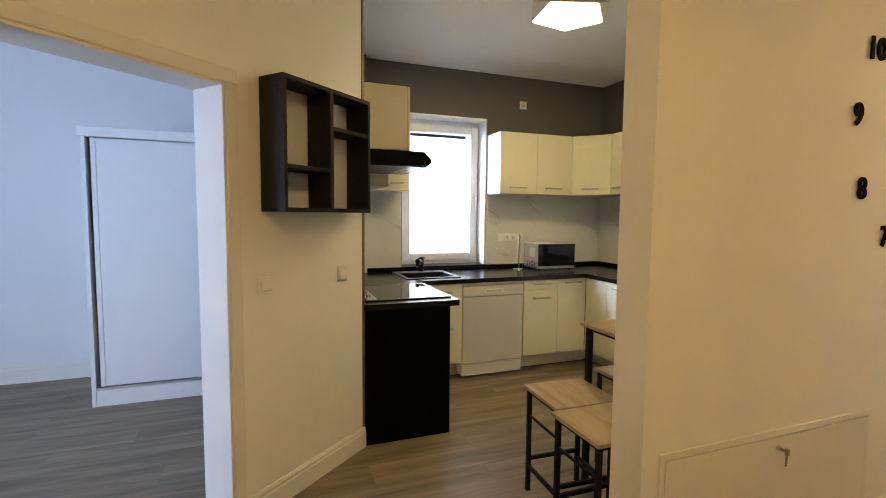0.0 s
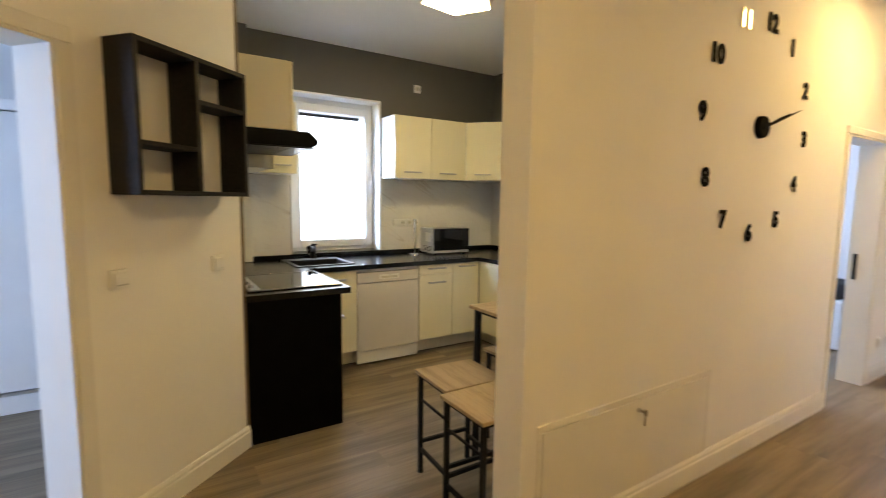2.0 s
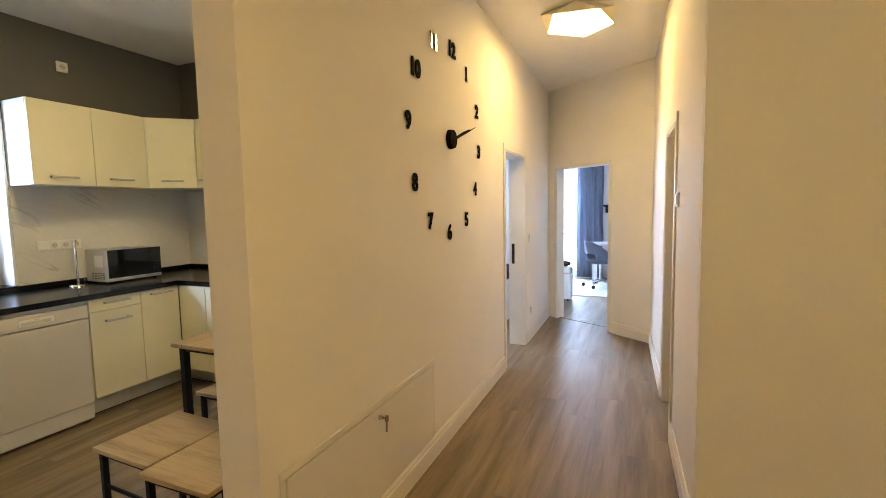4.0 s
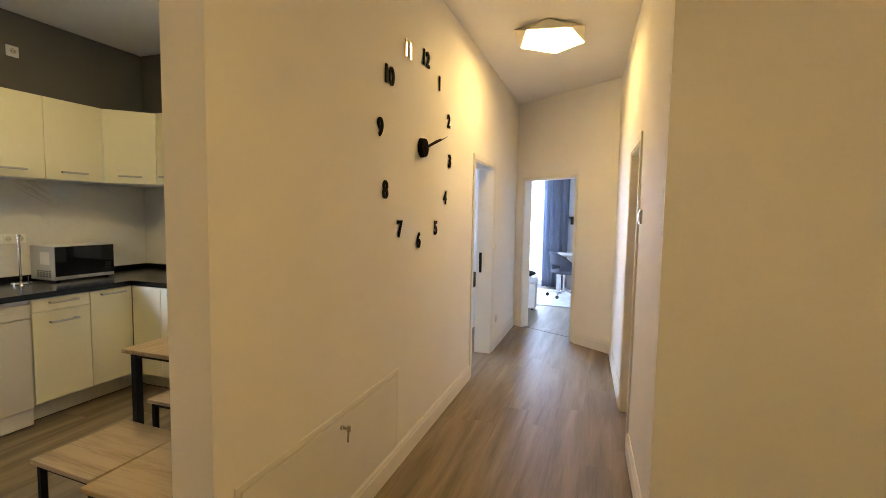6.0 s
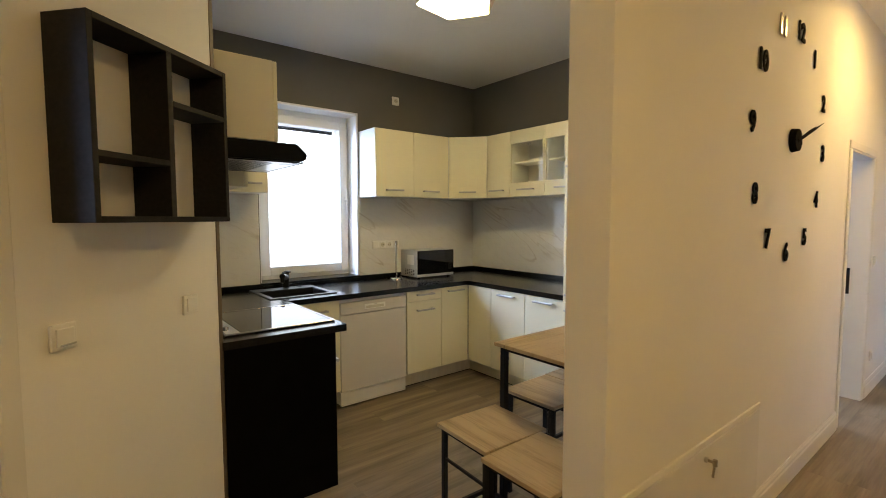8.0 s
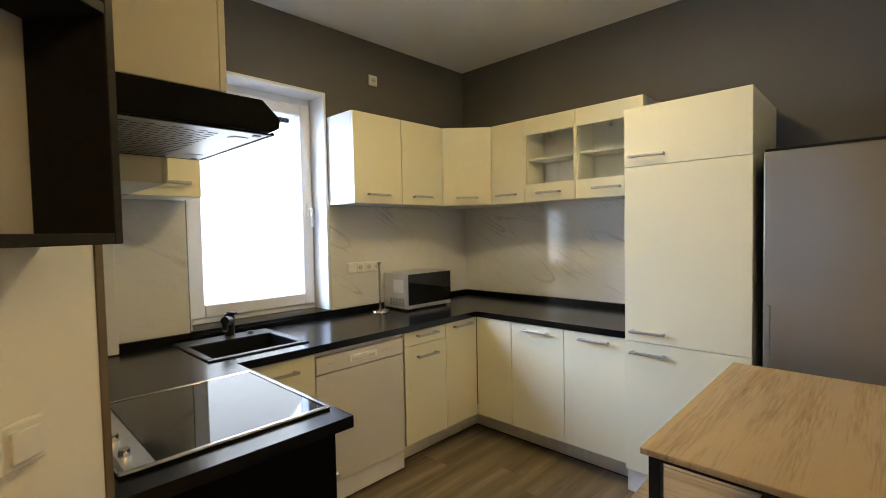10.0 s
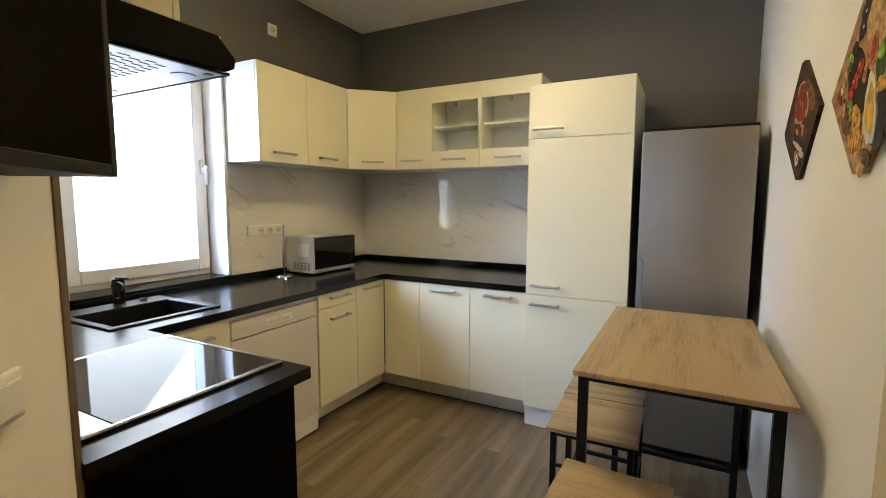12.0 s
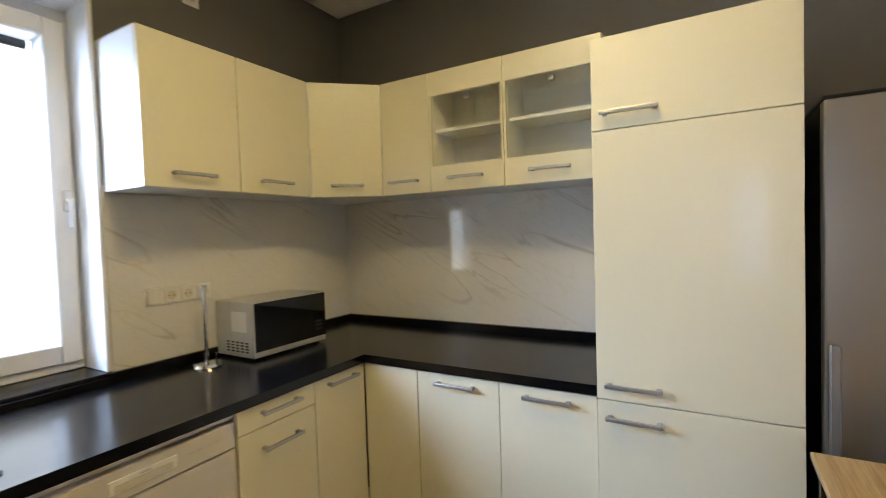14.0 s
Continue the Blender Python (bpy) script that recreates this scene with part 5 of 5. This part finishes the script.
tagged(part("backdrop", _b, glow_mat("bright_distance_bedroom", (0.88, 0.94, 1.0), 3.0)), "plain bright overcast distance outside the bedroom", "backdrop", kind="structure")
_w = thing("window_2", pose(10.0, 2.27, 0.06), "tall white bedroom balcony window", "window", kind="structure")
for _lo, _hi in (((10.05, 1.352, 0.06), (10.12, 1.42, 2.25)), ((10.05, 2.20, 0.06), (10.12, 2.30, 2.25)), ((10.05, 3.13, 0.06), (10.12, 3.198, 2.25)), ((10.05, 1.42, 0.062), (10.12, 3.13, 0.14)), ((10.05, 1.42, 2.17), (10.12, 3.13, 2.248))):
    part("window_frame", box(_lo, _hi, 0.004), PVC, _w)
part("railing", box((10.16, 1.36, 0.86), (10.18, 3.19, 0.89), 0.002), STEEL, _w)

_u = thing("rug", pose(8.8, 1.0, 0), "pale woven rug on the bedroom floor", "rug")
part("rug_surface", box((7.95, -0.1, 0.001), (9.65, 2.3, 0.012), 0.004), RUG, _u)

_u = thing("desk", pose(9.5, 0.6, 0), "white desk with a drawer in the bedroom", "desk")
part("desktop", box((9.10, -0.25, 0.725), (9.72, 1.08, 0.75), 0.003), LINEN, _u)
part("drawer_box", box((9.14, 0.35, 0.60), (9.68, 0.86, 0.723), 0.003), LINEN, _u)
part("drawer_handle", box((9.128, 0.50, 0.655), (9.139, 0.62, 0.675), 0.002), DARK, _u)
for _x in (9.14, 9.64):
    for _y in (-0.2, 1.0):
        part("leg", box((_x, _y, 0.0125), (_x + 0.04, _y + 0.04, 0.724), 0.003), LINEN, _u)

_u = thing("office_chair", pose(8.88, 0.88, 0.012), "grey upholstered swivel chair on a chrome star base", "chair")
_cx, _cy, _cz = 8.88, 0.88, 0.012
_bm = bmesh.new()
bmesh.ops.create_uvsphere(_bm, u_segments=28, v_segments=14, radius=1, matrix=Matrix.Translation((_cx, _cy, _cz + 0.46)) @ Matrix.Diagonal((0.25, 0.25, 0.055, 1)))
part("seat", _bm, FABRIC, _u, smooth=True)
_bm = bmesh.new()
_rows = []
for _k in range(9):
    _v = _k / 8
    _row = []
    for _i in range(29):
        _q = radians(25 + 190 * _i / 28)
        _r = 0.245 + 0.035 * _v
        _drop = 0.20 * (abs(_i - 14) / 14) ** 2 * _v
        _row.append(_bm.verts.new((_cx + math.cos(_q) * _r, _cy + math.sin(_q) * _r, _cz + 0.46 + 0.36 * _v - _drop)))
    _rows.append(_row)
for _k in range(8):
    for _i in range(28):
        if _k < 3 and 7 <= _i < 21:      # gap between seat and back
            continue
        _bm.faces.new((_rows[_k][_i], _rows[_k][_i + 1], _rows[_k + 1][_i + 1], _rows[_k + 1][_i]))
bmesh.ops.delete(_bm, geom=[v for v in _bm.verts if not v.link_faces], context="VERTS")
bmesh.ops.solidify(_bm, geom=_bm.faces[:], thickness=0.03)
part("backrest", _bm, FABRIC, _u, smooth=True)
part("column", cyl((_cx, _cy, _cz + 0.09), (_cx, _cy, _cz + 0.42), 0.024), CHROME, _u)
for _k in range(5):
    _q = math.tau * _k / 5 + 0.3
    _e = (_cx + math.cos(_q) * 0.29, _cy + math.sin(_q) * 0.29)
    _arm = part("base_arm", cyl((_cx, _cy, _cz + 0.11), (*_e, _cz + 0.075), 0.018, r2=0.012), CHROME, _u)
    part("castor", cyl((_e[0] - 0.018, _e[1], _cz + 0.031), (_e[0] + 0.018, _e[1], _cz + 0.031), 0.030), DARK, _arm, "black castor wheel")

_u = thing("bench", pose(7.6, 1.9, 0), "white upholstered bench inside the bedroom door", "bench")
part("bench_body", box((7.48, 1.21, 0.03), (7.74, 2.60, 0.42), 0.012, seg=2), LINEN, _u)
part("seat_pad", box((7.475, 1.205, 0.421), (7.745, 2.605, 0.515), 0.03, seg=3), LINEN, _u)
for _x in (7.50, 7.69):
    for _y in (1.24, 2.54):
        part("foot", cyl((_x + 0.015, _y + 0.015, 0.0005), (_x + 0.015, _y + 0.015, 0.031), 0.014), DARK, _u)
_u = thing("cushion", pose(7.61, 1.40, 0.515), "black cushion lying on the white bench", "cushion")
_bm = bmesh.new()
bmesh.ops.create_uvsphere(_bm, u_segments=24, v_segments=12, radius=1, matrix=Matrix.Translation((7.61, 1.41, 0.565)) @ Matrix.Diagonal((0.12, 0.19, 0.052, 1)))
part("cover", _bm, BLACKCLOTH, _u, smooth=True)
_u = thing("wall_hook_rack", pose(9.98, 0.83, 1.38), "small black wall rack in the bedroom", "wall rack")
part("plate", box((9.955, 0.745, 1.30), (9.998, 0.875, 1.46), 0.006), DARK, _u)
for _k in range(3):
    part("hook", cyl((9.965, 0.76 + _k * 0.05, 1.33 + _k * 0.05), (9.90, 0.81 + _k * 0.05, 1.345 + _k * 0.05), 0.018), DARK, _u)

_t0, _t1 = Vector((6.39, 1.20, 0)), Vector((6.05, 0.58, 0))
_tm = Matrix.Translation(_t0) @ Matrix.Rotation(math.atan2(_t1.y - _t0.y, _t1.x - _t0.x), 4, "Z")
_bm = box((0, -0.006, 0.0003), ((_t1 - _t0).length, 0.006, 0.003), 0.001)
bmesh.ops.transform(_bm, matrix=_tm, verts=_bm.verts[:])
tagged(part("threshold_strip", _bm, UNDER), "thin dark joint strip in the bedroom doorway", "threshold", kind="structure")

# side room seen through its doorway
_u = thing("bed", pose(6.2, 2.3, 0), "white bed with a black throw in the side room", "bed")
part("bed_frame", box((5.90, 1.77, 0.03), (6.53, 3.7, 0.52), 0.02, seg=2), LINEN, _u)
_u = thing("folded_throw", pose(6.2, 2.0, 0.53), "folded black throw on the bed", "throw")
part("fold", box((5.93, 1.79, 0.522), (6.5, 2.4, 0.68), 0.05, seg=3), BLACKCLOTH, _u)

# ---------------------------------------------------------------- floor boards
_f = box((-3.9, -1.95, -0.14), (10.4, 5.3, -0.0085))
FLOOR = tagged(part("floor", _f, UNDER), "grey-brown oak laminate floor", "floor", kind="structure")
_f = box((6.02, -1.2, -0.0084), (10.2, 3.6, -0.0002))
tagged(part("floor_bedroom", _f, PLANK), "grey-brown laminate floor of the bedroom", "floor", kind="structure")
_f = box((3.8, 1.5151, -0.0084), (6.56, 4.6, -0.0002))
tagged(part("floor_side_room", _f, PLANK), "grey-brown laminate floor of the side room", "floor", kind="structure")
_bw, _bl = 0.192, 1.285


def plank_mesh(length):
    bm = box((0, 0, -0.008), (length, _bw, 0.0))
    top = [e for e in bm.edges if all(abs(v.co.z) < 1e-6 for v in e.verts)]
    bmesh.ops.bevel(bm, geom=top, offset=0.0003, segments=1, affect="EDGES")
    return finish("plank", bm, PLANK)


_meshes = {}
_rng = random.Random(5)
_y, _row = -1.75, 0
while _y < 5.0:
    if _y + _bw < 0.12:
        _lo, _hi = -1.5, 2.5
    elif _y < 1.40:
        _lo, _hi = -3.6, 6.42
    else:
        _lo, _hi = -3.6, 3.70
    _x = _lo - _rng.uniform(0.1, 1.1)
    while _x < _hi:
        _a, _b = max(_x, _lo), min(_x + _bl, _hi)
        if _b - _a > 0.05:
            _key = round(_b - _a, 5)
            if _key not in _meshes:
                _meshes[_key] = plank_mesh(_key)
            _ob = new("plank", _meshes[_key])
            _ob.location = (_a, _y, 0)
            _ob.parent = FLOOR
        _x += _bl
    _y += _bw
